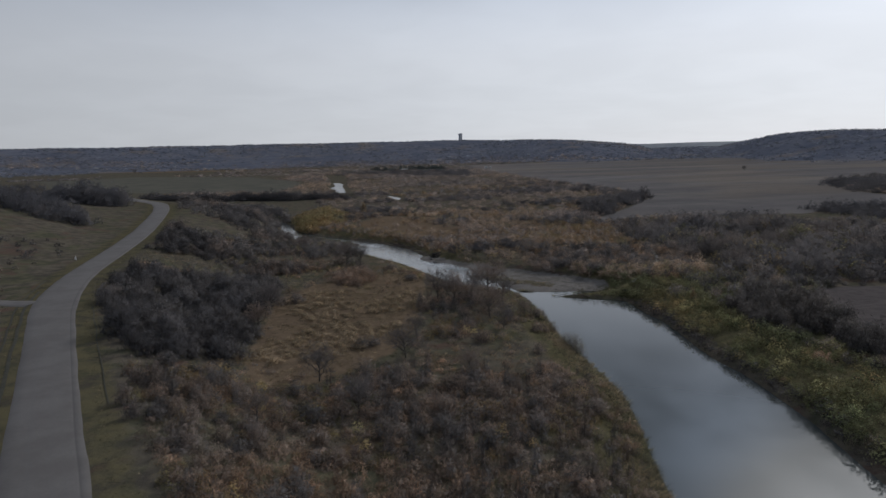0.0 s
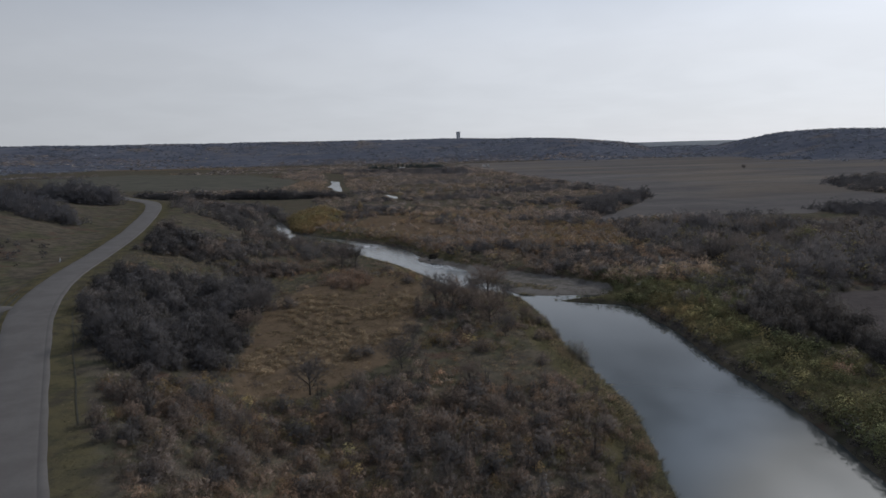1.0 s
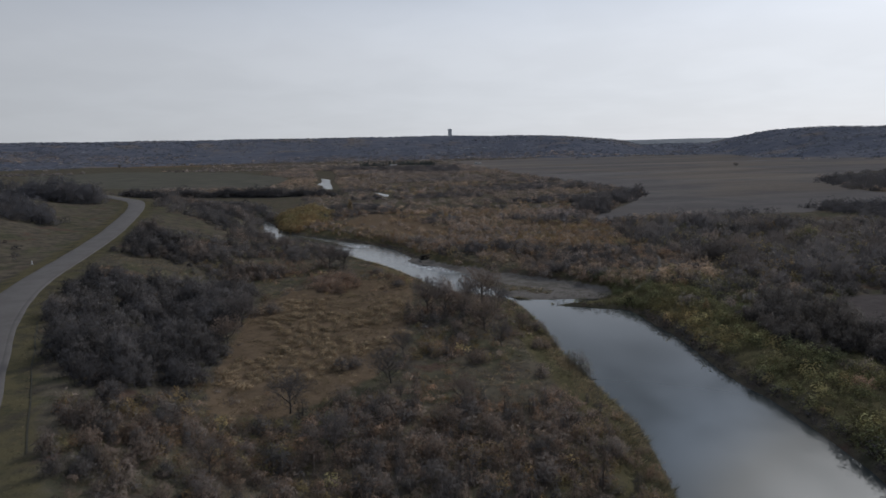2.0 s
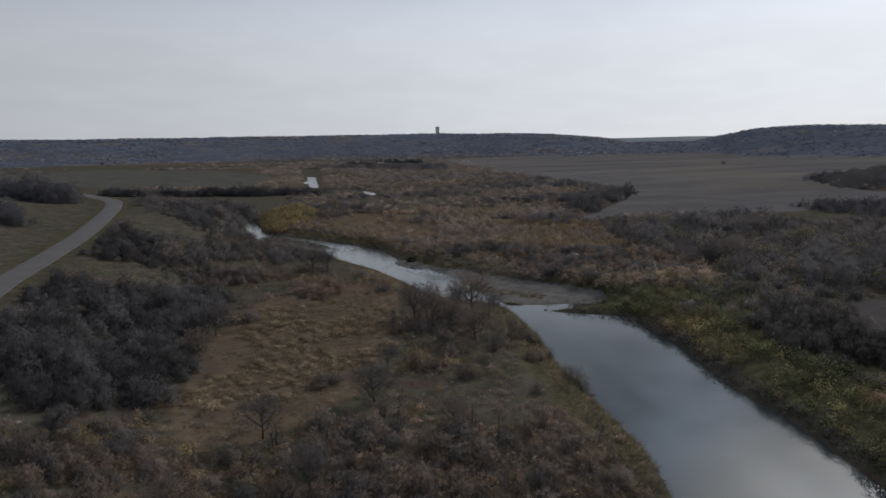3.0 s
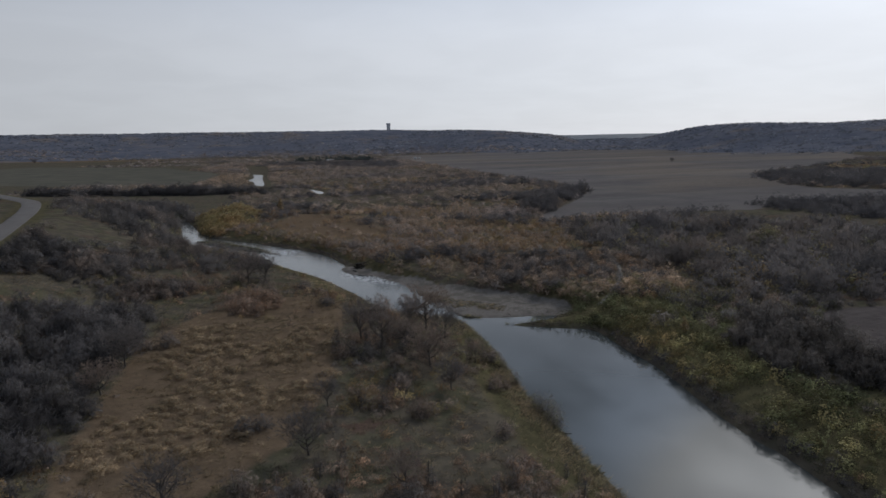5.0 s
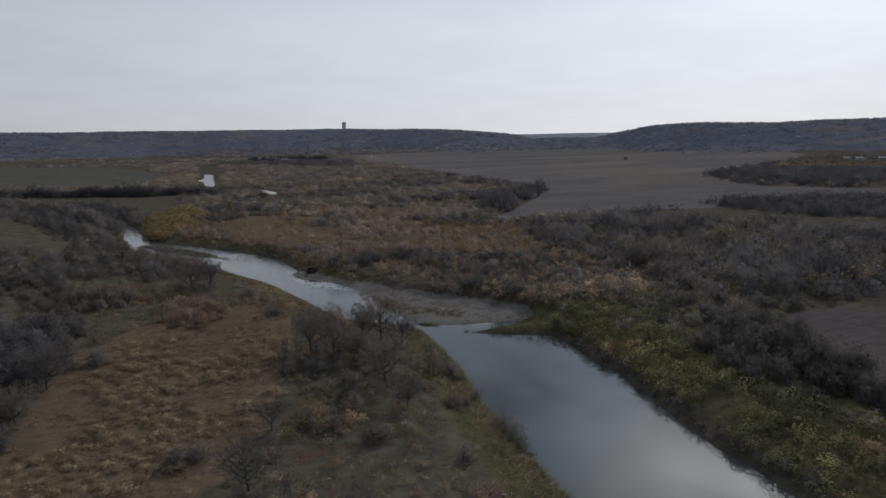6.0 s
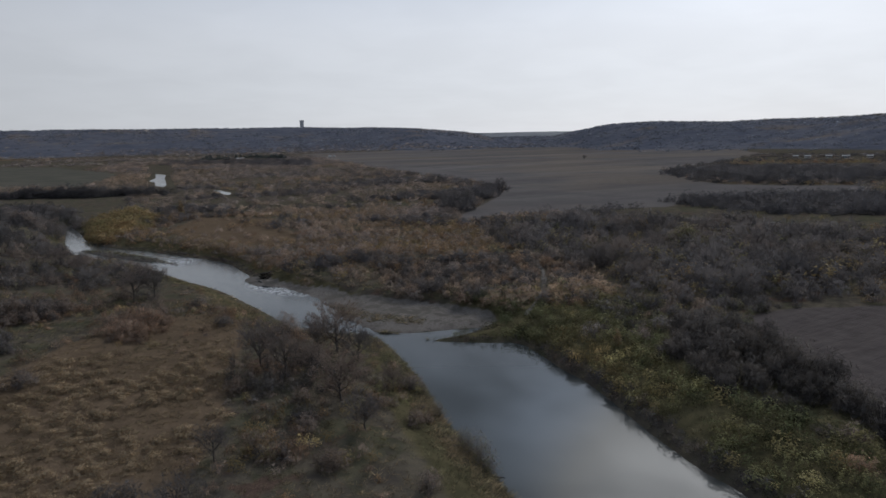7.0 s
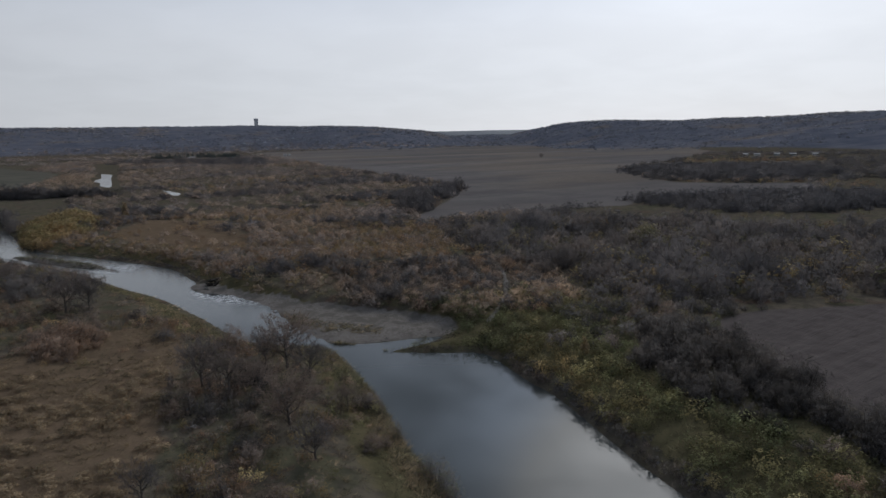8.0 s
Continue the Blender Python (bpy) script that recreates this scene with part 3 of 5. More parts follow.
def build_dirt_track():
    line = smooth_line([tuple(p) for p in PATH_TRACK[8::3]], 6)
    d = np.gradient(line, axis=0)
    d /= np.linalg.norm(d, axis=1)[:, None] + 1e-9
    m = np.stack([d[:, 1], -d[:, 0]], 1)
    half = 0.48 + 0.18 * fbm(line[:, 0], line[:, 1], 5, 2, 53)
    v = np.stack([line + m * (half * e)[:, None] for e in (-1.25, -0.8, 0, 0.8, 1.25)], 1).reshape(-1, 2)
    v = np.concatenate([v, (ground_height(v[:, 0], v[:, 1]) + np.tile([-0.08, 0.11, 0.09, 0.11, -0.08], len(line)))[:, None]], 1)
    me = mesh_of("dirt_track", v, grid_faces(5, len(line)), DIRT)
    shade_smooth(me)
    tagged(new("dirt_track", me), "pale trodden dirt track winding up from the gravel bar", "track", kind="structure")


def build_water():
    xs, ys = np.arange(-110, 62, 2.0), np.arange(-90, 352, 2.0)
    gx, gy = np.meshgrid(xs, ys)
    x, y = gx.ravel(), gy.ravel()
    rif = step(10, 2, np.hypot((x - 0) * 0.8 + (y - 191) * 0.6, ((y - 191) * 0.8 - (x - 0) * 0.6) * 0.45)) * 0.9
    rif = np.maximum(rif, 0.8 * step(12, 3, np.hypot(x + 30, y - 235)))
    rif = np.maximum(rif, 0.26 * step(150, 180, y))
    me = mesh_of("river", np.stack([x, y, np.full(x.shape, WATER)], 1), grid_faces(len(xs), len(ys)), WATER_M, riffle=rif)
    tagged(new("river", me), "calm grey river reflecting the cloudy sky, broken by riffles upstream", "river", kind="structure")
    for area, name in ((POND, "far_bend"), (SLIVER, "far_pool")):
        p = smooth_line(area + area[:1], 4)[:-1]
        me = bpy.data.meshes.new(name)
        me.from_pydata([(x, y, POND_Z + 0.15) for x, y in p], [], [range(len(p))])
        me.materials.append(FAR_WATER)
        tagged(new(name, me), "distant bend of the river shining under the sky", "water", kind="structure")


def build_far_ridge():
    """The valley's far side in the gap between the hills, its distance haze painted as pale colour."""
    az, k = np.meshgrid(np.radians(np.linspace(8, 32, 97)), np.linspace(0, 1, 9))
    rr = 3900 + 900 * k
    x, y = np.sin(az) * rr, np.cos(az) * rr
    z = 26 + (68 + 5 * fbm(x, y, 500, 3, 45)) * np.sin(k * 1.8) ** 1.2
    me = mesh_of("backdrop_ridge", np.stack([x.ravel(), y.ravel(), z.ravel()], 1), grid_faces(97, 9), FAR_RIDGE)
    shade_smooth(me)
    tagged(new("backdrop_ridge", me), "ridge far up the valley, its haze painted as pale blue-grey", "hills", kind="structure")


build_ground()
build_far_ridge()
build_road()
build_dirt_track()
build_water()


# ---- plants ----
def unit(a):
    return a / (np.linalg.norm(a, axis=-1, keepdims=True) + 1e-9)


def blades(p, d, width, r, face=None, soft=None, veil=0.0):
    """One thin tapered blade for each place p and way d (with its length), its flat side towards face; soft: the normals of the mass it belongs to; veil: how loose it is."""
    s = unit(np.cross(d, r.normal(size=d.shape) if face is None else face + r.normal(size=d.shape) * 0.45)) * np.asarray(width).reshape(-1, 1)
    v = np.stack([p - s * 0.5, p + s * 0.5, p + d], 1)
    f = np.arange(v.shape[0] * 3).reshape(-1, 3)
    g = unit(np.cross(v[:, 1] - v[:, 0], v[:, 2] - v[:, 0]))
    n = np.broadcast_to(g if soft is None else soft, g.shape)
    back = (g * n).sum(1) < 0
    f[back] = f[back][:, ::-1]
    return v.reshape(-1, 3), f, np.repeat(n, 3, 0), np.full(len(v) * 3, veil)


def rods(a, b, ra, rb, sides=3):
    """Tapered rods between the places a and b, as triangles."""
    d = unit(b - a)
    u = unit(np.cross(d, np.where(np.abs(d[:, 2:]) > 0.9, [[1.0, 0, 0]], [[0, 0, 1.0]])))
    w = np.cross(d, u)
    ang = np.arange(sides) * 2 * math.pi / sides
    ring = u[:, None] * np.cos(ang)[None, :, None] + w[:, None] * np.sin(ang)[None, :, None]
    v = np.concatenate([a[:, None] + ring * ra[:, None, None], b[:, None] + ring * rb[:, None, None]], 1).reshape(-1, 3)
    f = []
    for i in range(sides):
        j = (i + 1) % sides
        f += [(i, j, sides + j), (i, sides + j, sides + i)]
    f = (np.array(f)[None] + (np.arange(len(a)) * sides * 2)[:, None, None]).reshape(-1, 3)
    return v, f, np.concatenate([ring, ring], 1).reshape(-1, 3), np.zeros(len(v))


def joined(*pieces):
    vs, fs, ns, ks, n = [], [], [], [], 0
    for v, f, m, k in pieces:
        vs.append(v)
        fs.append(f + n)
        ns.append(m)
        ks.append(k)
        n += len(v)
    return np.vstack(vs), np.vstack(fs), np.vstack(ns), np.concatenate(ks)


def shrub(seed, twigs=160, width=0.05, stems=7, spread=0.5, leaves=0, leaf=0.14, reach=(0.10, 0.26), sprays=0, spray=0.2):
    """A bare shrub one metre high: stems, sprays of matted fine twigs that fill an uneven dome, single twigs that stand out of it and, where wanted, leaves that still hang on."""
    r = np.random.default_rng(seed)
    a = r.uniform(0, 2 * math.pi, stems)
    lean = spread * np.sqrt(r.uniform(0.05, 0.8, stems))
    base = np.stack([np.cos(a) * 0.08, np.sin(a) * 0.08, np.full(stems, -0.06)], 1)
    tip = np.stack([np.cos(a) * lean, np.sin(a) * lean, r.uniform(0.5, 0.9, stems) * (1 - 0.5 * (lean / spread) ** 2)], 1)
    sv = rods(base, tip, np.full(stems, 0.014), np.full(stems, 0.005))
    # lobes make the dome uneven
    ang, q, rho = r.uniform(0, 2 * math.pi, twigs), r.uniform(0, 1, twigs), r.uniform(0.15, 1, twigs) ** 0.4
    lobe = 1 + 0.22 * np.sin(ang * 2 + r.uniform(0, 6)) + 0.16 * np.sin(ang * 3 + r.uniform(0, 6)) + 0.12 * r.normal(size=twigs)
    flat = np.sqrt(1 - q * q)
    e = np.stack([np.cos(ang) * flat * spread * lobe, np.sin(ang) * flat * spread * lobe, q * (0.85 + 0.15 * lobe)], 1) * rho[:, None]
    out = unit(e * np.array([1, 1, 0.7]) + 1e-6)
    d = unit(np.cross(out, r.normal(size=(twigs, 3))) * 0.8 + out * 0.55 + np.array([0, 0, 0.3]) + r.normal(size=(twigs, 3)) * 0.25) * r.uniform(*reach, (twigs, 1))
    p = np.maximum(e - d * 0.5, [-9, -9, -0.02])
    soft = unit(out + [0, 0, 0.35] + r.normal(size=out.shape) * 0.10)
    tv = blades(p, d, width * r.uniform(0.6, 1.2, twigs), r, out, soft)
    if sprays:
        k = r.uniform(0, 6, 4)

        def dome(ang, q):
            """The uneven dome: swells round it and up it, with a ragged hem."""
            lump = 1 + 0.20 * np.sin(ang * 2 + k[0]) + 0.13 * np.sin(ang * 3 + k[1] + q * 4) + 0.09 * np.sin(ang * 5 + q * 9 + k[2])
            flat = np.sqrt(np.clip(1 - q * q, 0, 1))
            return np.stack([np.cos(ang) * flat * spread * lump, np.sin(ang) * flat * spread * lump, q * (0.72 + 0.2 * lump)], -1)

        e2 = dome(r.uniform(0, 2 * math.pi, sprays), r.uniform(0.05, 1, sprays)) * r.uniform(0.45, 0.95, (sprays, 1))
        o2 = unit(e2 * np.array([1, 1, 0.8]) + 1e-6)
        along = unit(np.cross(o2, r.normal(size=(sprays, 3))) + o2 * 0.45 + [0, 0, 0.25]) * spray * r.uniform(0.6, 1.3, (sprays, 1))
        n2 = unit(o2 + [0, 0, 0.3] + r.normal(size=o2.shape) * 0.08)
        tv = joined(tv, blades(np.maximum(e2 - along * 0.5, [-9, -9, -0.02]), along, spray * r.uniform(0.5, 0.9, sprays), r, o2, n2, 0.5))
    lv = None
    if leaves:
        i = r.integers(0, twigs, leaves)
        at = p[i] + d[i] * r.uniform(0.4, 1.1, (leaves, 1)) + r.normal(size=(leaves, 3)) * 0.04
        lv = blades(at, unit(np.cross(out[i], r.normal(size=(leaves, 3)))) * leaf * r.uniform(0.6, 1.2, (leaves, 1)), np.full(leaves, leaf * 0.7), r, out[i], unit(soft[i] + r.normal(size=(leaves, 3)) * 0.2), 0.2)
    return sv, tv, lv


def tuft(seed, n=14, width=0.16, high=0.7, spread=0.45, veil=0.3):
    r = np.random.default_rng(seed)
    a = r.uniform(0, 2 * math.pi, n)
    p = np.stack([np.cos(a), np.sin(a), np.zeros(n)], 1) * r.uniform(0, 0.25, (n, 1))
    d = np.stack([np.cos(a) * spread, np.sin(a) * spread, np.full(n, high)], 1) * r.uniform(0.6, 1.15, (n, 1)) + r.normal(size=(n, 3)) * 0.12
    p[:, 2] -= 0.05
    return blades(p, d, width * r.uniform(0.7, 1.2, n), r, np.array([[0, 0, 1.0]]) + p, unit(np.array([[0, 0, 1.0]]) + p * [2, 2, 0] + r.normal(size=(n, 3)) * 0.2), veil)


def spread_out(name, models, x, y, size, hue, mat, label, category, sink=0.0, tall=None, vary=0.26):
    """Many plants as one mesh of stuff."""
    if not len(x):
        return None
    r = np.random.default_rng(len(x))
    z = ground_height(x, y) - sink
    tall = size if tall is None else tall
    turn = r.uniform(0, 2 * math.pi, len(x))
    which = r.integers(0, len(models), len(x))
    own = np.exp(r.normal(-0.5 * vary ** 2, vary, len(x)) + 0.22 * fbm(x, y, 17, 3, 15))
    vs, fs, ns, ks, hs, ts, n = [], [], [], [], [], [], 0
    for k, (mv, mf, mn, mk) in enumerate(models):
        i = np.nonzero(which == k)[0]
        if not len(i):
            continue
        c, s = np.cos(turn[i])[:, None], np.sin(turn[i])[:, None]
        px = (mv[:, 0] * c - mv[:, 1] * s) * size[i][:, None] + x[i][:, None]
        py = (mv[:, 0] * s + mv[:, 1] * c) * size[i][:, None] + y[i][:, None]
        pz = mv[:, 2][None] * tall[i][:, None] + z[i][:, None]
        vs.append(np.stack([px, py, pz], -1).reshape(-1, 3))
        ns.append(np.stack([mn[:, 0] * c - mn[:, 1] * s, mn[:, 0] * s + mn[:, 1] * c, np.broadcast_to(mn[:, 2], px.shape)], -1).reshape(-1, 3))
        fs.append((mf[None] + (np.arange(len(i)) * len(mv))[:, None, None]).reshape(-1, 3) + n)
        ks.append(np.tile(mk, len(i)))
        hs.append(np.repeat(hue[i], len(mv)))
        ts.append(np.repeat(own[i], len(mv)))
        n += len(i) * len(mv)
    ob = new(name, mesh_of(name, np.vstack(vs), np.vstack(fs), mat, np.vstack(ns), hue=np.concatenate(hs), tone=np.concatenate(ts), veil=np.concatenate(ks)))
    return tagged(ob, label, category, kind="stuff")


def scatter(box, n, chance, seed):
    """Places in a box (x0, y0, x1, y1), kept by a chance from 0 to 1."""
    r = np.random.default_rng(seed)
    x, y = r.uniform(box[0], box[2], n), r.uniform(box[1], box[3], n)
    keep = r.uniform(0, 1, n) < chance(x, y)
    return x[keep], y[keep], r


def stagger(box, gap, chance, seed):
    """Places about gap apart, each moved at random, kept by a chance."""
    r = np.random.default_rng(seed)
    gx, gy = np.meshgrid(np.arange(box[0], box[2], gap), np.arange(box[1], box[3], gap * 0.87))
    gx = gx + (np.arange(gx.shape[0]) % 2)[:, None] * gap * 0.5
    x, y = gx.ravel() + r.uniform(-0.42, 0.42, gx.size) * gap, gy.ravel() + r.uniform(-0.42, 0.42, gx.size) * gap
    keep = r.uniform(0, 1, len(x)) < chance(x, y)
    return x[keep], y[keep], r


def in_area(poly, soft=2.0):
    return lambda x, y: step(soft, -soft, area_dist(poly, x, y) + 1.2 * soft * fbm(x, y, 6 * soft, 2, 9))


def twiggy(seed, **kw):
    s, t, _ = shrub(seed, **kw)
    return joined(s, t)


def leafy(seed, **kw):
    return shrub(seed, **kw)[2]


BUSH_MODELS = [twiggy(i, twigs=230, width=0.016, stems=8, spread=0.58, reach=(0.09, 0.24), sprays=150, spray=0.22) for i in range(6)] + [twiggy(10 + i, twigs=210, width=0.015, stems=10, spread=0.44, reach=(0.1, 0.26), sprays=130, spray=0.2) for i in range(3)]
MID_MODELS = [twiggy(20 + i, twigs=44, width=0.018, stems=3, spread=0.62, reach=(0.08, 0.18), sprays=72, spray=0.28) for i in range(6)] + [twiggy(30 + i, twigs=40, width=0.017, stems=4, spread=0.48, reach=(0.09, 0.22), sprays=64, spray=0.26) for i in range(3)]
FAR_MODELS = [twiggy(40 + i, twigs=16, width=0.03, stems=1, spread=0.64, reach=(0.08, 0.19), sprays=44, spray=0.32) for i in range(6)]
BANK_MODELS = [twiggy(130 + i, twigs=80, width=0.026, stems=4, spread=0.6, reach=(0.08, 0.22), sprays=64, spray=0.28) for i in range(5)]
WEED_MODELS = [twiggy(50 + i, twigs=50, width=0.028, stems=2, spread=0.68, reach=(0.10, 0.28), sprays=26, spray=0.32) for i in range(6)]
LEAF_MODELS = [leafy(60 + i, twigs=120, leaves=170, leaf=0.12, spread=0.64) for i in range(6)]
LEAF_FAR = [leafy(70 + i, twigs=70, leaves=90, leaf=0.14, spread=0.64) for i in range(5)]
DIST_MODELS = [twiggy(45 + i, twigs=4, width=0.05, stems=1, spread=0.66, reach=(0.10, 0.2), sprays=19, spray=0.44) for i in range(5)]
GROVE_MODELS = [twiggy(160 + i, twigs=14, width=0.03, stems=1, spread=0.62, reach=(0.09, 0.2), sprays=36, spray=0.34) for i in range(6)]
TUFTS = [tuft(80 + i, 34, 0.06, 0.5, 0.55) for i in range(6)]
TUFTS_LOW = [tuft(90 + i, 11, 0.085, 0.42, 0.6) for i in range(5)]


def free(x, y, road=6.5, bank=0.6):
    d, _, _ = line_dist(ROADLINE, x, y)
    return (d > road) & (river_dist(x, y) > bank) & (area_dist(BAR_AREA, x, y) > 0.5) & (line_dist(PATH_TRACK, x, y)[0] > 1.1)


def clear_of(x, y, *areas):
    ok = np.ones(x.shape, bool)
    for a in areas:
        ok &= ~inside(np.array(a), x, y)
    return ok


def wood(name, poly, gap, models, size, hue, seed, label, soft=2.0, mat=None, category="thicket", wide=1.15, full=1.0, clump=0.0):
    p = np.array(poly)
    box = (*(p.min(0) - 6), *(p.max(0) + 6))
    inside_ = in_area(poly, soft)
    x, y, r = stagger(box, gap, lambda x, y: full * inside_(x, y) * free(x, y) * (step(-0.08, 0.14, fbm(x, y, clump, 3, 12)) if clump else 1.0), seed)
    s = r.uniform(*size, len(x)) * (1 + 0.35 * fbm(x, y, 14, 2, seed)) * np.exp(r.normal(-0.05, 0.18, len(x)))
    s *= np.interp(area_dist(poly, x, y), [-5, 0, 3], [1, 0.75, 0.5])
    return spread_out(name, models, x, y, s * wide, np.clip(hue + 0.35 * fbm(x, y, 22, 2, seed + 5) + r.normal(0, 0.11, len(x)), 0, 1), mat or TWIG, label, category, tall=s, vary=0.17)


wood("thicket", WOOD_LEFT, 3.1, BUSH_MODELS, (2.3, 4.6), 0.2, 101, "dense grey leafless thicket below the road", wide=1.1)
WOOD_FRONT = [(-41, 80), (-31, 79), (-27, 72), (-25, 63), (-30, 60), (-37, 67)]
wood("thicket", WOOD_FRONT, 2.7, BUSH_MODELS, (1.6, 3.2), 0.4, 114, "young bare saplings and brush beside the road", wide=0.9, full=0.85)
wood("thicket", WOOD_NEAR, 2.7, BUSH_MODELS, (2.2, 4.8), 0.25, 102, "dark bare thicket between meadow and ploughed field", mat=DARKTWIG, wide=1.1)
wood("thicket", WOOD_RIGHT, 4.3, MID_MODELS, (2.6, 6.0), 0.42, 103, "wide dark belt of bare willow and poplar brush", 5, POPLAR, wide=1.2)
wood("grove", GROVE_MID, 4.2, MID_MODELS, (4.0, 7.5), 0.2, 104, "dark grove of bare trees at the field's edge", 4, POPLAR, category="grove", wide=1.1)
wood("grove", GROVE_FAR_A, 4.0, GROVE_MODELS, (3.0, 6.0), 0.0, 105, "dark grove of bare trees in the field", 4, POPLAR, category="grove")
wood("grove", GROVE_FAR_B, 6.0, GROVE_MODELS, (3.5, 6.5), 0.05, 106, "distant dark grove of bare trees", 8, POPLAR, category="grove", wide=1.5)
wood("hedge", HEDGE, 3.4, GROVE_MODELS, (5.0, 8.5), 0.1, 107, "long dark hedge of bare bushes", 1.5, TWIG, category="hedge", wide=1.2)
wood("grove", WOOD_HILL_A, 3.4, GROVE_MODELS, (3.6, 6.4), 0.02, 108, "dark grove of bare trees on the hillside", 3, POPLAR, category="grove")
wood("grove", WOOD_HILL_B, 3.8, GROVE_MODELS, (7.0, 11.0), 0.02, 109, "dark grove of bare trees behind the hillside", 3, POPLAR, category="grove")


WOOD_BEND = [(-106, 287), (-90, 274), (-79, 300), (-84, 345), (-98, 388), (-130, 425), (-140, 405), (-122, 345)]
wood("thicket", WOOD_BEND, 3.6, GROVE_MODELS, (2.6, 5.4), 0.15, 113, "dark bare thicket between the road's bend and the river", 3, wide=1.2)
wood("leafy_crowns", WOOD_RIGHT, 6.0, LEAF_FAR, (1.8, 4.4), 0.42, 111, "scattered olive and yellow crowns among the bare brush", 5, LEAF, "shrubs", 1.3, 0.7)
wood("yellow_bushes", [(166, 268), (180, 244), (215, 232), (218, 226), (176, 236), (160, 262)], 4.0, LEAF_FAR, (1.4, 2.8), 0.4, 233, "yellow-green bushes along the edge of the grove", 3, LEAF, "bushes", 1.6, 0.5)
wood("leafy_grove", HOUSE_WOOD, 8, LEAF_FAR, (3, 5.5), 0.75, 112, "orange and bare trees below the far houses", 10, LEAF, "grove", 1.5, 0.6)
wood("grove", FARM_BRUSH, 9.0, DIST_MODELS, (4, 7), 0.1, 110, "dark brush in front of the far farm", 12, POPLAR, category="grove", wide=1.8)


# ---- undergrowth of the near bank ----
def near_scrub(x, y):
    ok = free(x, y, 8, 1.6) & clear_of(x, y, WOOD_LEFT)
    ok = ok * (0.03 + 0.97 * step(-1.5, 4, area_dist(MEADOW, x, y) + 4 * fbm(x, y, 9, 2, 65)))
    patch = np.maximum(step(-0.45, 0.3, fbm(x, y, 16, 3, 61)), 0.7 * step(92, 80, y))
    thin = np.interp(y, [40, 85, 110, 165, 240], [1.0, 0.95, 0.75, 0.6, 0.5])
    strip = step(1.5, 8, river_dist(x, y))
    return ok * patch * thin * (0.45 + 0.55 * strip) * inner_side(x, y)


x, y, r = stagger((-70, 40, 24, 250), 1.2, lambda x, y: np.interp(y, [85, 105], [1.0, 0.85]) * near_scrub(x, y), 201)
s = r.uniform(0.6, 1.6, len(x)) * (1 + 0.45 * fbm(x, y, 9, 2, 62))
spread_out("undergrowth", WEED_MODELS, x, y, s * 1.15, np.clip(0.66 + 0.5 * fbm(x, y, 12, 2, 63) + r.normal(0, 0.16, len(x)), 0, 1), TWIG, "low bare brown scrub and weeds on the river flat", "undergrowth", tall=s, vary=0.3)
SAPLING_MODELS = [twiggy(170 + i, twigs=56, width=0.012, stems=4, spread=0.22, reach=(0.12, 0.3), sprays=22, spray=0.2) for i in range(5)]
x, y, r = stagger((-48, 44, 18, 132), 2.3, lambda x, y: 0.75 * near_scrub(x, y) * step(-0.1, 0.2, fbm(x, y, 14, 2, 68)), 228)
s = r.uniform(1.5, 3.4, len(x))
spread_out("saplings", SAPLING_MODELS, x, y, s, np.clip(r.normal(0.32, 0.18, len(x)), 0, 1), TWIG, "thin upright bare saplings standing in the scrub", "saplings", tall=s, vary=0.25)
x, y, r = stagger((-60, 40, 24, 230), 1.45, lambda x, y: near_scrub(x, y) * step(-0.3, 0.3, fbm(x, y, 11, 2, 66)), 202)
s = r.uniform(0.5, 1.4, len(x))
spread_out("leafy_undergrowth", LEAF_MODELS, x, y, s * 1.15, np.clip(0.45 + 0.6 * fbm(x, y, 15, 2, 67) + r.normal(0, 0.15, len(x)), 0, 1), LEAF, "low shrubs with thin olive and rusty autumn leaves", "undergrowth", tall=s, vary=0.4)

PALE_WEEDS = [(11, 70), (16, 74), (17.5, 82), (15, 88), (11, 84), (9.5, 76)]
x, y, r = stagger((7, 66, 20, 92), 0.85, in_area(PALE_WEEDS, 2), 235)
s = r.uniform(0.6, 1.3, len(x))
spread_out("pale_weeds", WEED_MODELS, x, y, s, np.clip(r.normal(0.5, 0.2, len(x)), 0, 1), WILLOW, "pale dead weeds in a patch above the river bank", "weeds", tall=s, vary=0.3)

# grass: tussocks of the meadow, and tufts all over the near ground
mound = lambda x, y: fbm(x * 0.6, y, 3.6, 2, 71)
x, y, r = stagger((-42, 70, 0, 165), 0.85, lambda x, y: in_area(MEADOW, 3)(x, y) * 0.6, 203)
s = r.uniform(0.3, 0.55, len(x))
spread_out("short_grass", TUFTS_LOW, x, y, s * 1.4, np.clip(0.52 + 0.3 * fbm(x, y, 16, 2, 72) + r.normal(0, 0.08, len(x)), 0, 1), GRASS, "short brown grass between the tussocks of the meadow", "grass", tall=s * 0.7)
x, y, r = stagger((-30, 80, -4, 140), 1.9, lambda x, y: in_area(MEADOW, 2)(x, y) * step(-0.2, 0.15, fbm(x, y, 9, 2, 74) + 0.3 * step(22, 8, np.hypot(x + 15, (y - 108) * 0.7)) - 0.1), 220)
s = r.uniform(1.2, 2.4, len(x))
spread_out("hummocks", [twiggy(500 + i, twigs=24, width=0.04, stems=1, spread=0.6, reach=(0.12, 0.26), sprays=64, spray=0.26) for i in range(5)], x, y, s, np.clip(r.normal(0.88, 0.12, len(x)), 0, 1), GRASS, "rounded straw coloured grass hummocks on the meadow", "grass", tall=s * r.uniform(0.32, 0.5, len(x)), vary=0.16)
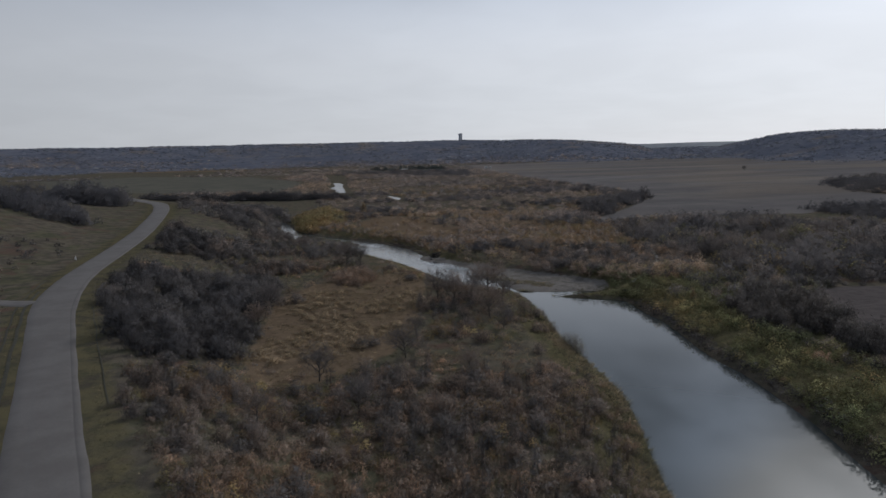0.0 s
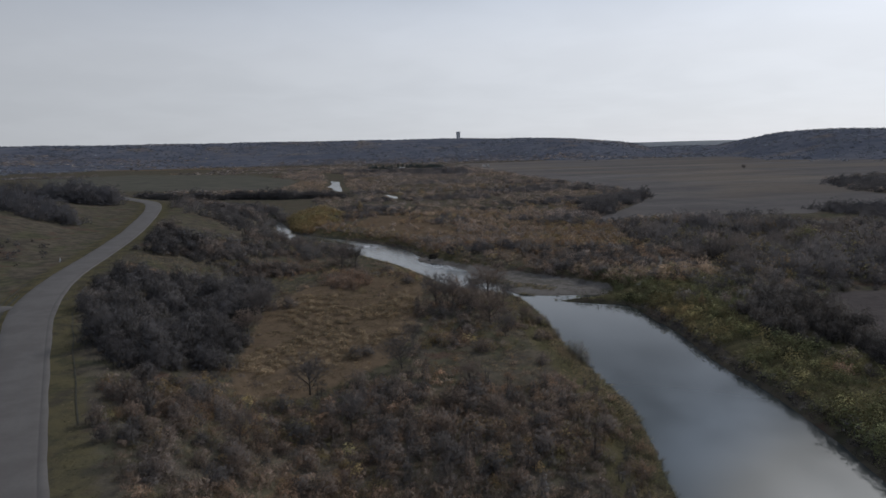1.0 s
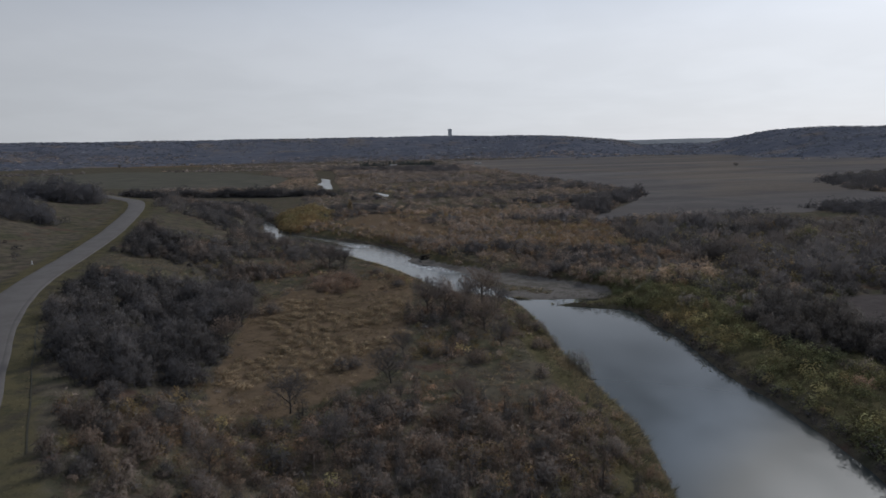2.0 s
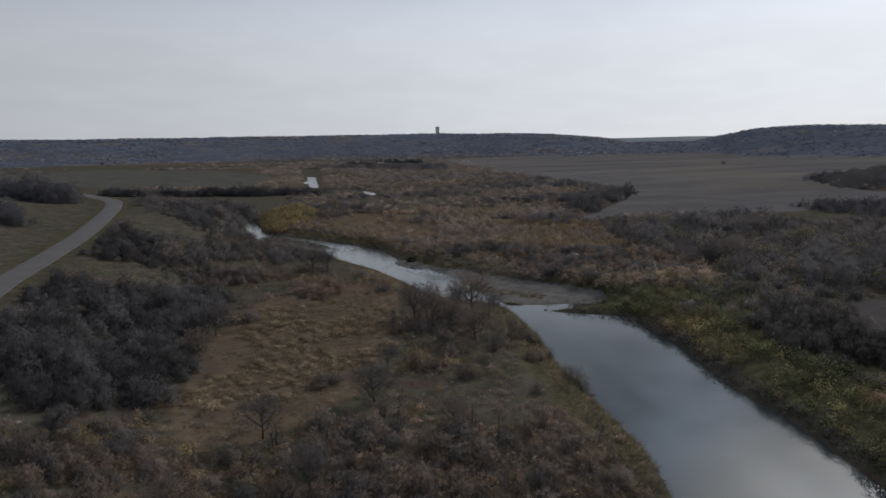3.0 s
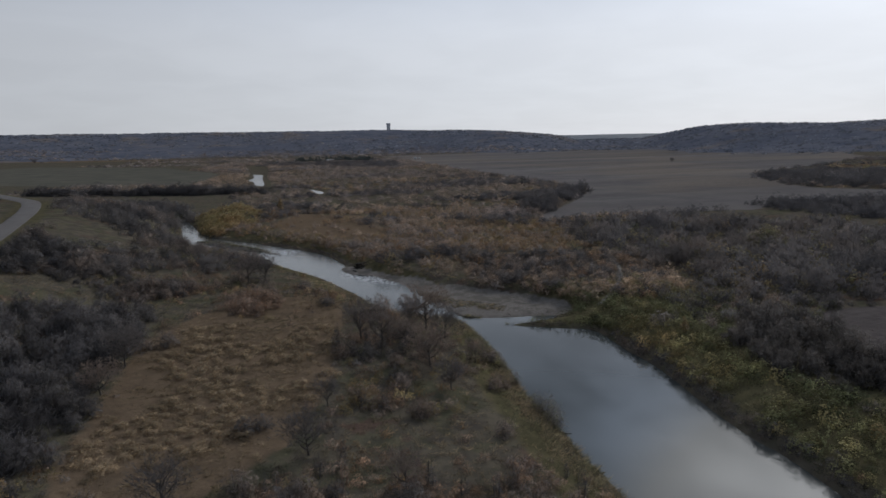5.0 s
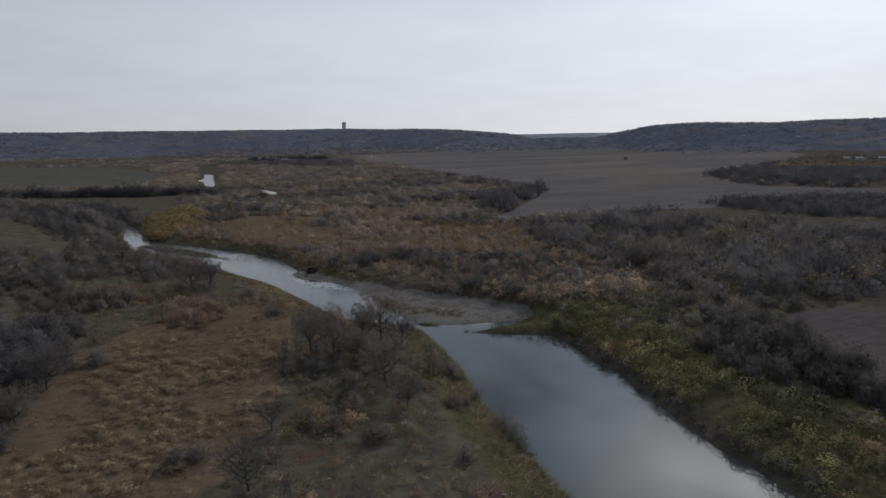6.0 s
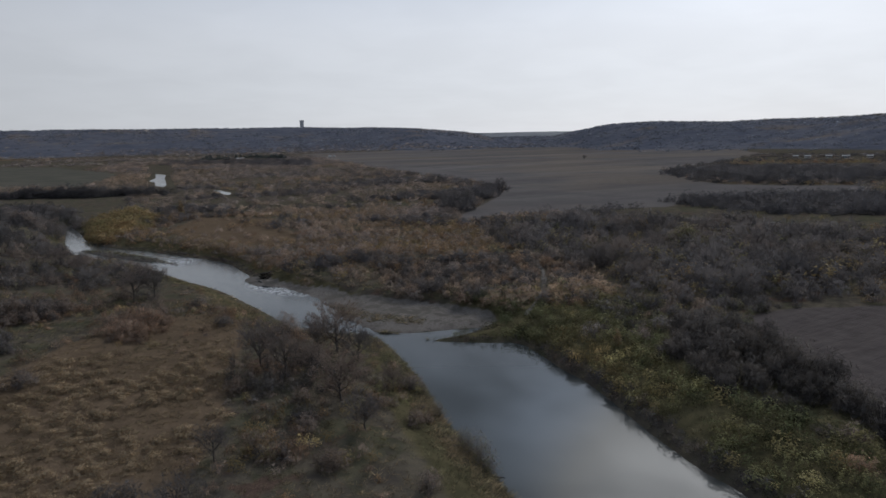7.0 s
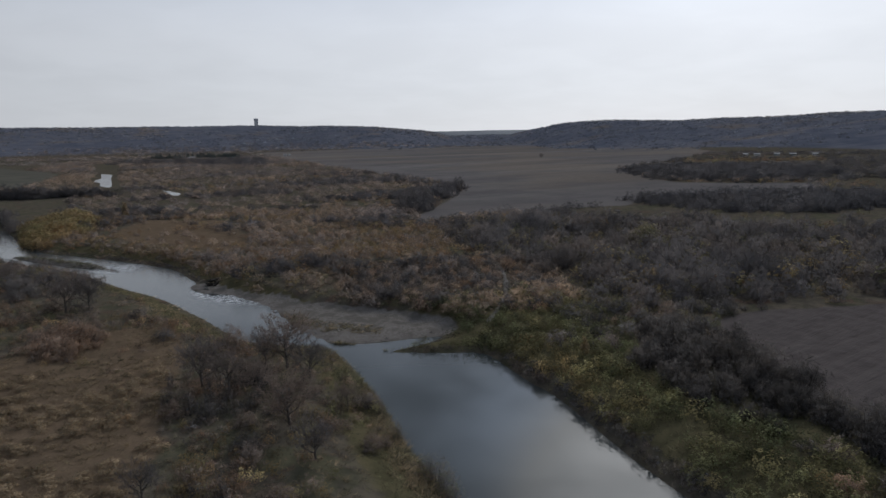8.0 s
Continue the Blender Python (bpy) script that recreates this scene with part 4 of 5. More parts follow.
x, y, r = stagger((-42, 70, 0, 165), 1.05, lambda x, y: in_area(MEADOW, 3)(x, y) * step(-0.35, 0.1, mound(x, y)), 218)
s = r.uniform(0.4, 0.75, len(x)) * (1 + 0.5 * mound(x, y))
spread_out("tussock_grass", TUFTS, x, y, s * 1.35, np.clip(0.62 + 0.25 * mound(x, y) + 0.35 * fbm(x, y, 16, 2, 72) + r.normal(0, 0.09, len(x)), 0, 1), GRASS, "tawny tussock grass in soft clumps on the meadow", "grass", tall=s * 0.85)
x, y, r = scatter((-78, 40, 80, 175), 42000, lambda x, y: free(x, y, 4.2, 0.2) & clear_of(x, y, FIELD_NEAR, MEADOW, WOOD_LEFT), 204)
right_bank = ~inner_side(x, y)
bank = step(10, 3, river_dist(x, y))
s = r.uniform(0.26, 0.62, len(x)) * np.interp(line_dist(ROADLINE, x, y)[0], [7, 10], [0.45, 1])
hue = 0.46 + 0.35 * fbm(x, y, 10, 2, 73) - 0.28 * np.maximum(bank, right_bank * step(28, 14, river_dist(x, y))) + 0.02 * (line_dist(ROADLINE, x, y)[0] < 9) + r.normal(0, 0.08, len(x))
spread_out("tall_grass", TUFTS_LOW, x, y, s * 1.5, np.clip(hue, 0, 0.7), GRASS, "olive and straw coloured autumn grass", "grass", tall=s, vary=0.35)

# grass fringe hanging over the inner bank
x, y, r = scatter((8, 40, 26, 150), 22000, lambda x, y: inner_side(x, y) * step(0.05, 0.4, river_dist(x, y)) * step(5.0, 1.5, river_dist(x, y)), 236)
s = r.uniform(0.35, 0.95, len(x))
spread_out("bank_fringe", TUFTS_LOW, x, y, s * 1.4, np.clip(0.34 + 0.35 * fbm(x, y, 6, 2, 79) + r.normal(0, 0.1, len(x)), 0, 0.8), GRASS, "olive and straw grass hanging over the river bank", "grass", tall=s, vary=0.35)

# weeds on the gravel bar, along its channel
WEEDY = smooth_line([(7.5, 172), (12, 164), (17, 158), (23, 153)], 6)
x, y, r = scatter((2, 148, 30, 178), 3600, lambda x, y: step(2.6, 1.0, line_dist(WEEDY, x, y)[0] + 0.8 * fbm(x, y, 4, 2, 75)) * (river_dist(x, y) > 0.4), 225)
s = r.uniform(0.35, 1.0, len(x))
spread_out("bar_weeds", TUFTS_LOW, x, y, s * 1.4, np.clip(r.normal(0.45, 0.2, len(x)), 0, 1), GRASS, "olive weeds growing along the gravel bar", "weeds", tall=s)

ISLE = smooth_line([(-33, 235), (-47, 250), (-61, 265)], 6)
x, y, r = scatter((-66, 230, -28, 270), 5200, lambda x, y: step(2.2, 1.0, line_dist(ISLE, x, y)[0] + 0.7 * fbm(x, y, 4, 2, 78)), 234)
s = r.uniform(0.3, 0.9, len(x))
spread_out("isle_weeds", TUFTS_LOW, x, y, s * 1.4, np.clip(r.normal(0.2, 0.15, len(x)), 0, 1), GRASS, "dark weeds on the narrow gravel isle", "weeds", tall=s, vary=0.4)

# grass and low weeds along the upper river
x, y, r = scatter((-80, 150, 45, 320), 16000, lambda x, y: step(0.3, 0.9, river_dist(x, y)) * step(16, 8, river_dist(x, y)) * free(x, y, 8, 0.3) * (y > 150), 227)
s = r.uniform(0.4, 1.0, len(x))
spread_out("bank_grass", TUFTS_LOW, x, y, s * 1.5, np.clip(0.5 + 0.5 * fbm(x, y, 9, 2, 76) + r.normal(0, 0.12, len(x)), 0, 1), GRASS, "tan and olive grass along the upper river banks", "grass", tall=s, vary=0.4)

# ---- far bank ----
def bank_edge(x, y):
    d = river_dist(x, y)
    return ~inner_side(x, y) * step(0.1, 0.5, d) * step(2.6, 1.5, d) * np.interp(y, [40, 140, 150, 204, 210, 320], [0.95, 0.95, 0, 0, 0.85, 0.85])


x, y, r = stagger((-80, 40, 50, 320), 0.95, bank_edge, 205)
s = (0.45 + 1.25 * r.uniform(0, 1, len(x)) ** 2) * np.interp(y, [128, 136, 150, 160, 200, 215], [1, 0.45, 0.4, 0.4, 0.4, 0.6])
spread_out("bank_brush", WEED_MODELS, x, y, s * 1.25, np.clip(r.normal(0.28, 0.25, len(x)), 0, 1), TWIG, "dark bare brush overhanging the cut river bank", "brush", tall=s)


def bank_meadow(x, y):
    d = river_dist(x, y)
    return ~inner_side(x, y) * free(x, y, 6, 1.0) * clear_of(x, y, FIELD_NEAR, WOOD_NEAR) * step(46, 24, d) * (0.25 + 0.75 * step(-0.4, 0.2, fbm(x, y, 9, 2, 81)))


x, y, r = stagger((22, 40, 80, 165), 1.35, bank_meadow, 206)
s = r.uniform(0.6, 1.9, len(x)) * (1 + 0.4 * fbm(x, y, 8, 2, 83))
spread_out("bank_shrubs", LEAF_MODELS, x, y, s * 1.3, np.clip(0.20 + 0.38 * fbm(x, y, 14, 2, 82) + r.normal(0, 0.12, len(x)), 0, 1), LEAF, "low green and yellow leafy shrubs along the river bank", "shrubs", tall=s, vary=0.42)
def bank_back(x, y):
    d = river_dist(x, y)
    return ~inner_side(x, y) * free(x, y, 6, 1.5) * clear_of(x, y, FIELD_NEAR, WOOD_NEAR, WOOD_RIGHT) * step(6, 17, d + 7 * fbm(x, y, 14, 2, 84)) * 0.9


x, y, r = stagger((22, 60, 85, 200), 2.5, bank_back, 207)
s = r.uniform(1.0, 3.2, len(x))
spread_out("bank_brush", BANK_MODELS, x, y, s * 1.2, np.clip(r.normal(0.42, 0.25, len(x)), 0, 1), TWIG, "bare grey brush behind the river bank", "brush", tall=s)


# ---- the scrub of the valley floor ----
def valley(x, y):
    ok = clear_of(x, y, FIELD_BIG, FIELD_NEAR, FIELD_GREEN, PASTURE, POND_VIEW, SLIVER_VIEW, GROVE_FAR_A, WOOD_RIGHT) & free(x, y, 10, 3)
    ok &= ~inner_side(x, y) | (y > 330)
    ok &= (x > -0.19 * y - 6) | (y > 500)
    ok &= ~inside(np.array(OPEN_STRIP), x, y)
    return ok * (0.5 + 0.5 * step(-0.4, 0.2, fbm(x * 0.4, y, 34, 3, 91))) * (0.15 + 0.85 * step(-3, 5, area_dist(TAN_FLAT, x, y) + 4 * fbm(x, y, 9, 2, 105)))


x, y, r = stagger((-90, 150, 110, 340), 2.8, valley, 208)
s = r.uniform(1.0, 2.9, len(x)) * (1 + 0.5 * fbm(x * 0.5, y, 22, 2, 92))
spread_out("willow_scrub", FAR_MODELS, x, y, s * 1.3, np.clip(0.74 + 0.5 * fbm(x, y, 30, 2, 93) + r.normal(0, 0.10, len(x)), 0, 1), WILLOW, "brown and russet willow scrub on the valley floor", "scrub", tall=s, vary=0.15)
x, y, r = stagger((-90, 150, 130, 340), 2.8, lambda x, y: valley(x, y) * step(-0.02, 0.2, fbm(x * 0.4, y, 40, 2, 94)), 209)
s = r.uniform(0.9, 2.4, len(x))
spread_out("leafy_scrub", LEAF_FAR, x, y, s * 1.4, np.clip(0.7 + 0.3 * fbm(x, y, 35, 2, 95) + r.normal(0, 0.1, len(x)), 0, 1), LEAF, "orange and ochre leafy scrub on the valley floor", "scrub", tall=s)
x, y, r = stagger((-260, 330, 330, 1250), 8.5, valley, 210)
s = r.uniform(1.2, 4.0, len(x)) * np.interp(y, [330, 1000], [0.9, 1.4])
spread_out("distant_scrub", DIST_MODELS, x, y, s * 1.9, np.clip(0.58 + 0.5 * fbm(x * 0.4, y, 60, 2, 96) + r.normal(0, 0.09, len(x)), 0, 1), WILLOW, "distant brown scrub in bands across the valley", "scrub", tall=s, vary=0.15)
x, y, r = stagger((320, 360, 1000, 1050), 11, lambda x, y: valley(x, y) * clear_of(x, y, GROVE_FAR_B, HOUSE_WOOD) * ((np.hypot(x - 5, y - 48) < 850) | ((np.hypot(x - 5, y - 48) > 906) & (np.hypot(x - 5, y - 48) < 1040))), 221)
s = r.uniform(1.8, 4.6, len(x))
spread_out("distant_scrub", GROVE_MODELS[:4], x, y, s * 2.4, np.clip(0.25 + 0.6 * fbm(x * 0.5, y, 60, 2, 96) + r.normal(0, 0.16, len(x)), 0, 1), POPLAR, "distant grey and brown brush below the houses", "scrub", tall=s)
x, y, r = stagger((-260, 330, 330, 1000), 9.5, lambda x, y: valley(x, y) * 0.9 * step(0.08, 0.28, fbm(x * 0.4, y, 60, 2, 97)), 211)
s = r.uniform(1.2, 3.2, len(x))
spread_out("distant_leafy_scrub", LEAF_FAR, x, y, s * 2.0, np.clip(r.normal(0.72, 0.12, len(x)), 0, 1), LEAF, "distant ochre scrub across the valley", "scrub", tall=s)

x, y, r = stagger((-95, 190, 150, 700), 3.8, lambda x, y: valley(x, y) * step(0.04, 0.2, fbm(x * 0.35, y, 26, 3, 103)) * np.interp(y, [190, 350, 620], [1, 0.8, 0.45]), 226)
s = r.uniform(1.8, 4.2, len(x))
spread_out("grey_thickets", GROVE_MODELS, x, y, s * 1.5, np.clip(r.normal(0.15, 0.2, len(x)), 0, 1), POPLAR, "dark grey thickets strung across the valley floor", "thicket", tall=s)
FOOT_MODELS = [twiggy(150 + i, twigs=5, width=0.1, stems=1, spread=0.7, reach=(0.14, 0.28), sprays=12, spray=0.6) for i in range(4)]
x, y, r = stagger((-1500, 1150, 700, 2100), 21, lambda x, y: clear_of(x, y, FIELD_BIG, FIELD_GREEN, FIELD_STRAW) * step(-0.25, 0.15, fbm(x * 0.35, y, 120, 3, 101)) * (np.hypot(x + 90, y - 1255) > 90), 219)
s = r.uniform(2.5, 5.5, len(x))
spread_out("far_brush", FOOT_MODELS, x, y, s * 2.4, np.clip(0.45 + 0.5 * fbm(x * 0.4, y, 150, 2, 102) + r.normal(0, 0.15, len(x)), 0, 1), WILLOW, "bands of bare brush before the far hills", "brush", tall=s)

# bushes on the slope between road and upper river
SLOPE = [(-62, 160), (-78, 168), (-86, 200), (-104, 245), (-124, 290), (-128, 330), (-90, 330), (-76, 282), (-62, 255), (-42, 236), (-26, 210), (-30, 180), (-44, 160)]
wood("slope_bushes", SLOPE, 2.7, FAR_MODELS, (1.2, 4.0), 0.42, 212, "bare grey bushes scattered over the slope below the road", 3, category="bushes", full=0.6, clump=20)
LEFT_SLOPE = [(-70, 112), (-84, 118), (-95, 165), (-110, 172), (-180, 185), (-170, 120), (-110, 100)]
wood("hillside_bushes", LEFT_SLOPE, 5.5, FAR_MODELS, (0.6, 2.4), 0.4, 213, "small bare bushes on the grassy hillside", 3, category="bushes")

# ---- woods on the far hills ----
def on_hill(x, y):
    rr, az = np.hypot(x, y), np.degrees(np.arctan2(x, y))
    a = np.array(SKYLINE)
    dist = np.interp(az, a[:, 0], a[:, 2])
    t = (rr - dist + 1150) / 1150
    crest = np.interp(t, [0.02, 0.1, 0.85, 0.97, 1.03], [0.0, 0.45, 0.55, 1.0, 1.0])
    return (np.abs(az - 8) < 48) * (t > 0.02) * (t < 1.03) * np.maximum(crest * step(-0.5, -0.05, fbm(x, y * 0.6, 210, 4, 98)), step(0.93, 0.98, t))


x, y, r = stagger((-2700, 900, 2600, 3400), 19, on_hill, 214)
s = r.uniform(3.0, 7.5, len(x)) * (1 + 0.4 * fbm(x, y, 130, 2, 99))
spread_out("hill_woods", [twiggy(110 + i, twigs=4, width=0.1, stems=1, spread=0.7, reach=(0.2, 0.35), sprays=10, spray=0.6) for i in range(4)], x, y, s * 2.0, np.clip(0.3 + 0.7 * fbm(x, y * 0.5, 320, 2, 100) + r.normal(0, 0.2, len(x)), 0, 1), FARWOOD, "bare woods covering the far hills, greyed blue by painted haze", "woods", tall=s, sink=0.5)

wood("golden_willows", ORANGE, 1.9, LEAF_FAR, (2.4, 4.4), 0.6, 215, "golden ochre willow clump on the river bend", 3, LEAF, "shrubs", 1.5)
wood("golden_willow_twigs", ORANGE, 3.0, FAR_MODELS, (2.4, 4.4), 0.95, 216, "golden brown twigs of the willow clump on the bend", 3, GOLD, "shrubs", 1.3)
WILLOW_ROW = [(-28, 150), (-21, 146), (-17, 156), (-20, 164), (-27, 161)]
wood("pink_willows", WILLOW_ROW, 1.7, BANK_MODELS, (1.4, 2.6), 0.58, 229, "low rosy brown willow bushes at the head of the meadow", 1.5, TWIG, "bushes", 1.3)
UPPER_THICKET = [(-52, 160), (-44, 163), (-37, 168), (-40, 180), (-50, 178)]
wood("thicket", UPPER_THICKET, 2.6, BUSH_MODELS, (2.2, 3.8), 0.45, 232, "pale grey willow thicket on the slope above the meadow", 2, wide=1.3)
wood("grey_bushes", CLUSTER, 3.6, BUSH_MODELS, (2.2, 4.2), 0.2, 217, "large grey bare bushes on the slope below the road", 4, category="bushes", wide=1.4)


# ---- single trees and bushes ----
def tree_mesh(seed, limbs=6, spread=0.42, clear=0.17):
    """A bare tree one metre high: the trunk with its limbs, and the crown of fine branches."""
    r = np.random.default_rng(seed)
    knots = np.array([[0, 0, -0.05], [r.normal(0, 0.02), r.normal(0, 0.02), clear], [r.normal(0, 0.04), r.normal(0, 0.04), 0.62]])
    trunk = [rods(knots[:-1], knots[1:], np.array([0.027, 0.020]), np.array([0.020, 0.009]), 6)]
    a = np.arange(limbs) * 2.4 + r.uniform(0, 6)
    t = np.linspace(0.0, 0.9, limbs)
    p = knots[1] + (knots[2] - knots[1]) * t[:, None]
    d = np.stack([np.cos(a), np.sin(a), r.uniform(0.5, 1.0, limbs) + t * 0.6], 1)
    d = unit(d) * (spread * r.uniform(0.75, 1.15, limbs) * (1.1 - 0.45 * t))[:, None]
    mid = p + d * 0.5 + r.normal(size=d.shape) * 0.02
    end = p + d + np.array([0, 0, 0.05])
    trunk.append(rods(np.vstack([p, mid]), np.vstack([mid, end]), np.r_[np.full(limbs, 0.016), np.full(limbs, 0.010)], np.r_[np.full(limbs, 0.010), np.full(limbs, 0.005)], 4))
    crown = []
    starts, ways = np.vstack([mid, end, knots[2:]]), np.vstack([d, d, [[0, 0, 0.4]]])
    size, thick = 0.24, 0.006
    for n, sides in ((4, 3), (4, 0), (5, 0)):
        k = np.repeat(np.arange(len(starts)), n)
        w = unit(unit(ways[k]) * 0.8 + r.normal(size=(len(k), 3)) * 0.55 + np.array([0, 0, 0.2])) * size * r.uniform(0.6, 1.2, (len(k), 1))
        s = starts[k] - ways[k] * r.uniform(0, 0.35, (len(k), 1)) * (0.3 if sides else 0.7)
        crown.append(rods(s, s + w, np.full(len(k), thick), np.full(len(k), thick * 0.45), 3) if sides else blades(s, w, np.full(len(k), thick * 2.2), r))
        starts, ways, size, thick = s + w, w, size * 0.72, thick * 0.8
    return joined(*trunk), joined(*crown)


def make_tree(seed, hue, **kw):
    (tv, tf, *_), (cv, cf, *_) = tree_mesh(seed, **kw)
    thing = new("bare_tree")
    part("trunk", mesh_of("trunk", tv, tf, BARK), thing)
    part("crown", mesh_of("crown", cv, cf, TWIG, hue=np.full(len(cv), hue), tone=np.ones(len(cv))), thing)
    return tagged(thing, "bare dark tree with a spreading leafless crown", "tree", "bare trees")


def make_bush(name, seed, hue, label, leaves=0, leaf_hue=0.5, **kw):
    s, t, l = shrub(seed, leaves=leaves, **kw)
    thing = new(name)
    part("stem_base", mesh_of("stem_base", *s[:2], BARK), thing)
    part("crown", mesh_of("crown", t[0], t[1], TWIG, t[2], veil=t[3], hue=np.full(len(t[0]), hue), tone=np.full(len(t[0]), 0.85 + 0.1 * (seed % 4))), thing)
    if leaves:
        part("foliage", mesh_of("foliage", l[0], l[1], LEAF, l[2], veil=l[3], hue=np.full(len(l[0]), leaf_hue), tone=np.ones(len(l[0]))), thing)
    return tagged(thing, label, "bush", label.split(" with")[0] + "s")


def stand(x, y, size, turn=0.0, wide=1.0):
    z = float(ground_height(x, y)[0])
    return Matrix.Translation((x, y, z)) @ Matrix.Rotation(turn, 4, "Z") @ Matrix.Diagonal((size * wide, size * wide, size, 1))


def plant(models, places, seed):
    """Stands a model at each place; the first of each model is used itself."""
    r = random.Random(seed)
    own = {}
    for i, (x, y, size, wide) in enumerate(places):
        k = r.randrange(len(models)) if i >= len(models) else i
        m = stand(x, y, size, r.uniform(0, 6.28), wide)
        if k in own:
            copy_thing(models[k], m)
        else:
            own[k] = m
    for k, m in own.items():
        models[k].matrix_basis = m


TREES = [(-16.8, 82.6, 4.4), (-6.0, 91.5, 4.2), (-2.0, 129.5, 5.6), (1.2, 126.0, 5.0), (4.6, 123.5, 4.2), (7.6, 114.5, 5.2), (8.4, 133.5, 6.6), (5.6, 135.5, 4.4), (11.0, 129.0, 4.6), (-28, 176, 6.0), (-24.5, 178, 5.0), (-34, 121.5, 5.2), (-36, 127, 4.6), (9.4, 106.0, 3.6), (-5.1, 103.1, 3.2), (-33, 111, 4.0), (-46, 205, 5.0), (-55, 222, 4.6), (3.0, 83.0, 3.4), (-20, 66, 3.6), (14.2, 119.0, 3.0), (-10, 72, 3.8)]
plant([make_tree(300 + i, 0.25 + 0.07 * i, limbs=8 + i % 3, spread=0.40 + 0.04 * (i % 2)) for i in range(6)], [(x, y, h, 1.15) for x, y, h in TREES], 1)

grey = [make_bush("grey_bush", 320 + i, 0.28 + 0.09 * i, "rounded grey bare bush with dense fine twigs", twigs=300, width=0.014, stems=9, spread=0.6, sprays=150, spray=0.2) for i in range(5)]
rust = [make_bush("rusty_bush", 330 + i, 0.7, "brown bare bush with a few rusty leaves", 240, 0.85, leaf=0.05, twigs=200, width=0.016, stems=8, spread=0.6, sprays=90, spray=0.2) for i in range(3)]
gold = [make_bush("golden_bush", 340 + i, 0.8, "straw coloured bush with thin golden leaves", 480, 0.62, leaf=0.05, twigs=160, width=0.016, stems=8, spread=0.62, sprays=70, spray=0.2) for i in range(3)]
BUSHES = [(-13.2, 97.5, 2.0, 1.6), (-11.5, 98.3, 1.7, 1.4), (-31, 130.5, 2.6, 1.5), (-33.5, 129, 2.0, 1.4), (1.0, 145, 4.2, 1.1), (-15, 168, 2.2, 1.5), (-9, 153, 2.0, 1.7), (15.2, 109, 2.2, 1.2), (13.6, 93.6, 2.1, 1.1), (5.5, 99, 2.2, 1.5), (1, 78, 2.8, 1.3), (-4.5, 121, 2.0, 1.8), (3, 110, 2.2, 1.4), (16.8, 121, 2.3, 1.2), (10, 66.5, 2.2, 1.6), (-24, 73, 2.6, 1.3), (-30, 178, 3.2, 1.2), (-40, 190, 2.6, 1.4)]


def spaced_places(box, n, gap, chance, seed, size, wide, taken):
    x, y, r = scatter(box, n, chance, seed)
    out = []
    for a, b_ in zip(x, y):
        if all((a - c[0]) ** 2 + (b_ - c[1]) ** 2 > gap * gap for c in taken):
            out.append((a, b_, r.uniform(*size), r.uniform(*wide)))
            taken.append(out[-1])
    return out


taken = [(x, y) for x, y, *_ in BUSHES] + [(x, y) for x, y, _ in TREES]
clumps = lambda x, y: near_scrub(x, y) * step(-0.2, 0.25, fbm(x, y, 18, 2, 64)) * np.interp(y, [95, 112], [1.0, 0.35])
plant(grey, BUSHES + spaced_places((-50, 42, 18, 135), 700, 1.7, clumps, 221, (1.3, 3.0), (0.9, 1.4), taken), 2)
plant(rust, spaced_places((-50, 42, 19, 135), 330, 1.7, clumps, 222, (1.0, 2.2), (1.0, 1.5), taken), 3)
plant(gold, [(3.2, 69.5, 2.0, 1.5), (5.0, 70.5, 1.8, 1.6)] + spaced_places((-46, 42, 20, 120), 170, 2.2, clumps, 223, (0.9, 1.8), (1.1, 1.6), taken), 4)
pale = make_bush("pale_willow", 345, 0.5, "pale grey-green willow with leaves still hanging on", 700, 0.22, leaf=0.09, twigs=200, width=0.02, stems=8, spread=0.5, sprays=60, spray=0.2)
plant([pale], [(106.3, 198.5, 6.5, 1.0), (104.0, 201.0, 4.5, 1.1)], 7)
poplar = make_bush("golden_poplar", 346, 0.7, "slender golden poplar among the brown willow scrub", 500, 0.6, leaf=0.09, twigs=120, width=0.02, stems=5, spread=0.24, sprays=40, spray=0.2)
plant([poplar], [(-46.0, 348.7, 6.5, 0.9), (47.6, 124.8, 2.6, 0.9), (66.4, 123.6, 2.2, 1.0)], 8)
lone = make_tree(306, 0.3, limbs=9, spread=0.42)
plant([lone], [(376, 843, 6, 1.1), (-768, 1588, 10, 1.0)], 9)
# reeds and brush that lean over the water at the inner bank
reeds = [make_bush("bank_bush", 350 + i, 0.45, "tall dark olive bank bush with drooping leaves", 260, 0.12, leaf=0.05, twigs=260, width=0.02, stems=10, spread=0.5) for i in range(2)]
plant(reeds, [(19.5, 104.4, 2.3, 1.2), (19.9, 102.6, 2.8, 1.2), (20.4, 100.6, 2.7, 1.1), (20.4, 98.8, 2.0, 1.2), (18.4, 112.5, 2.2, 1.0), (17.8, 121.5, 2.0, 1.1), (18.0, 119.6, 1.6, 1.2)], 5)


# ---- far things ----
def box_mesh(name, size, mat, at=(0, 0, 0), bevel=0.0):
    bm = bmesh.new()
    bmesh.ops.create_cube(bm, size=1)
    bmesh.ops.scale(bm, vec=size, verts=bm.verts)
    if bevel:
        bmesh.ops.bevel(bm, geom=bm.edges[:], offset=bevel, segments=2, affect="EDGES")
    bmesh.ops.translate(bm, vec=at, verts=bm.verts)
    me = bpy.data.meshes.new(name)
    bm.to_mesh(me)
    bm.free()
    me.materials.append(mat)
    return me


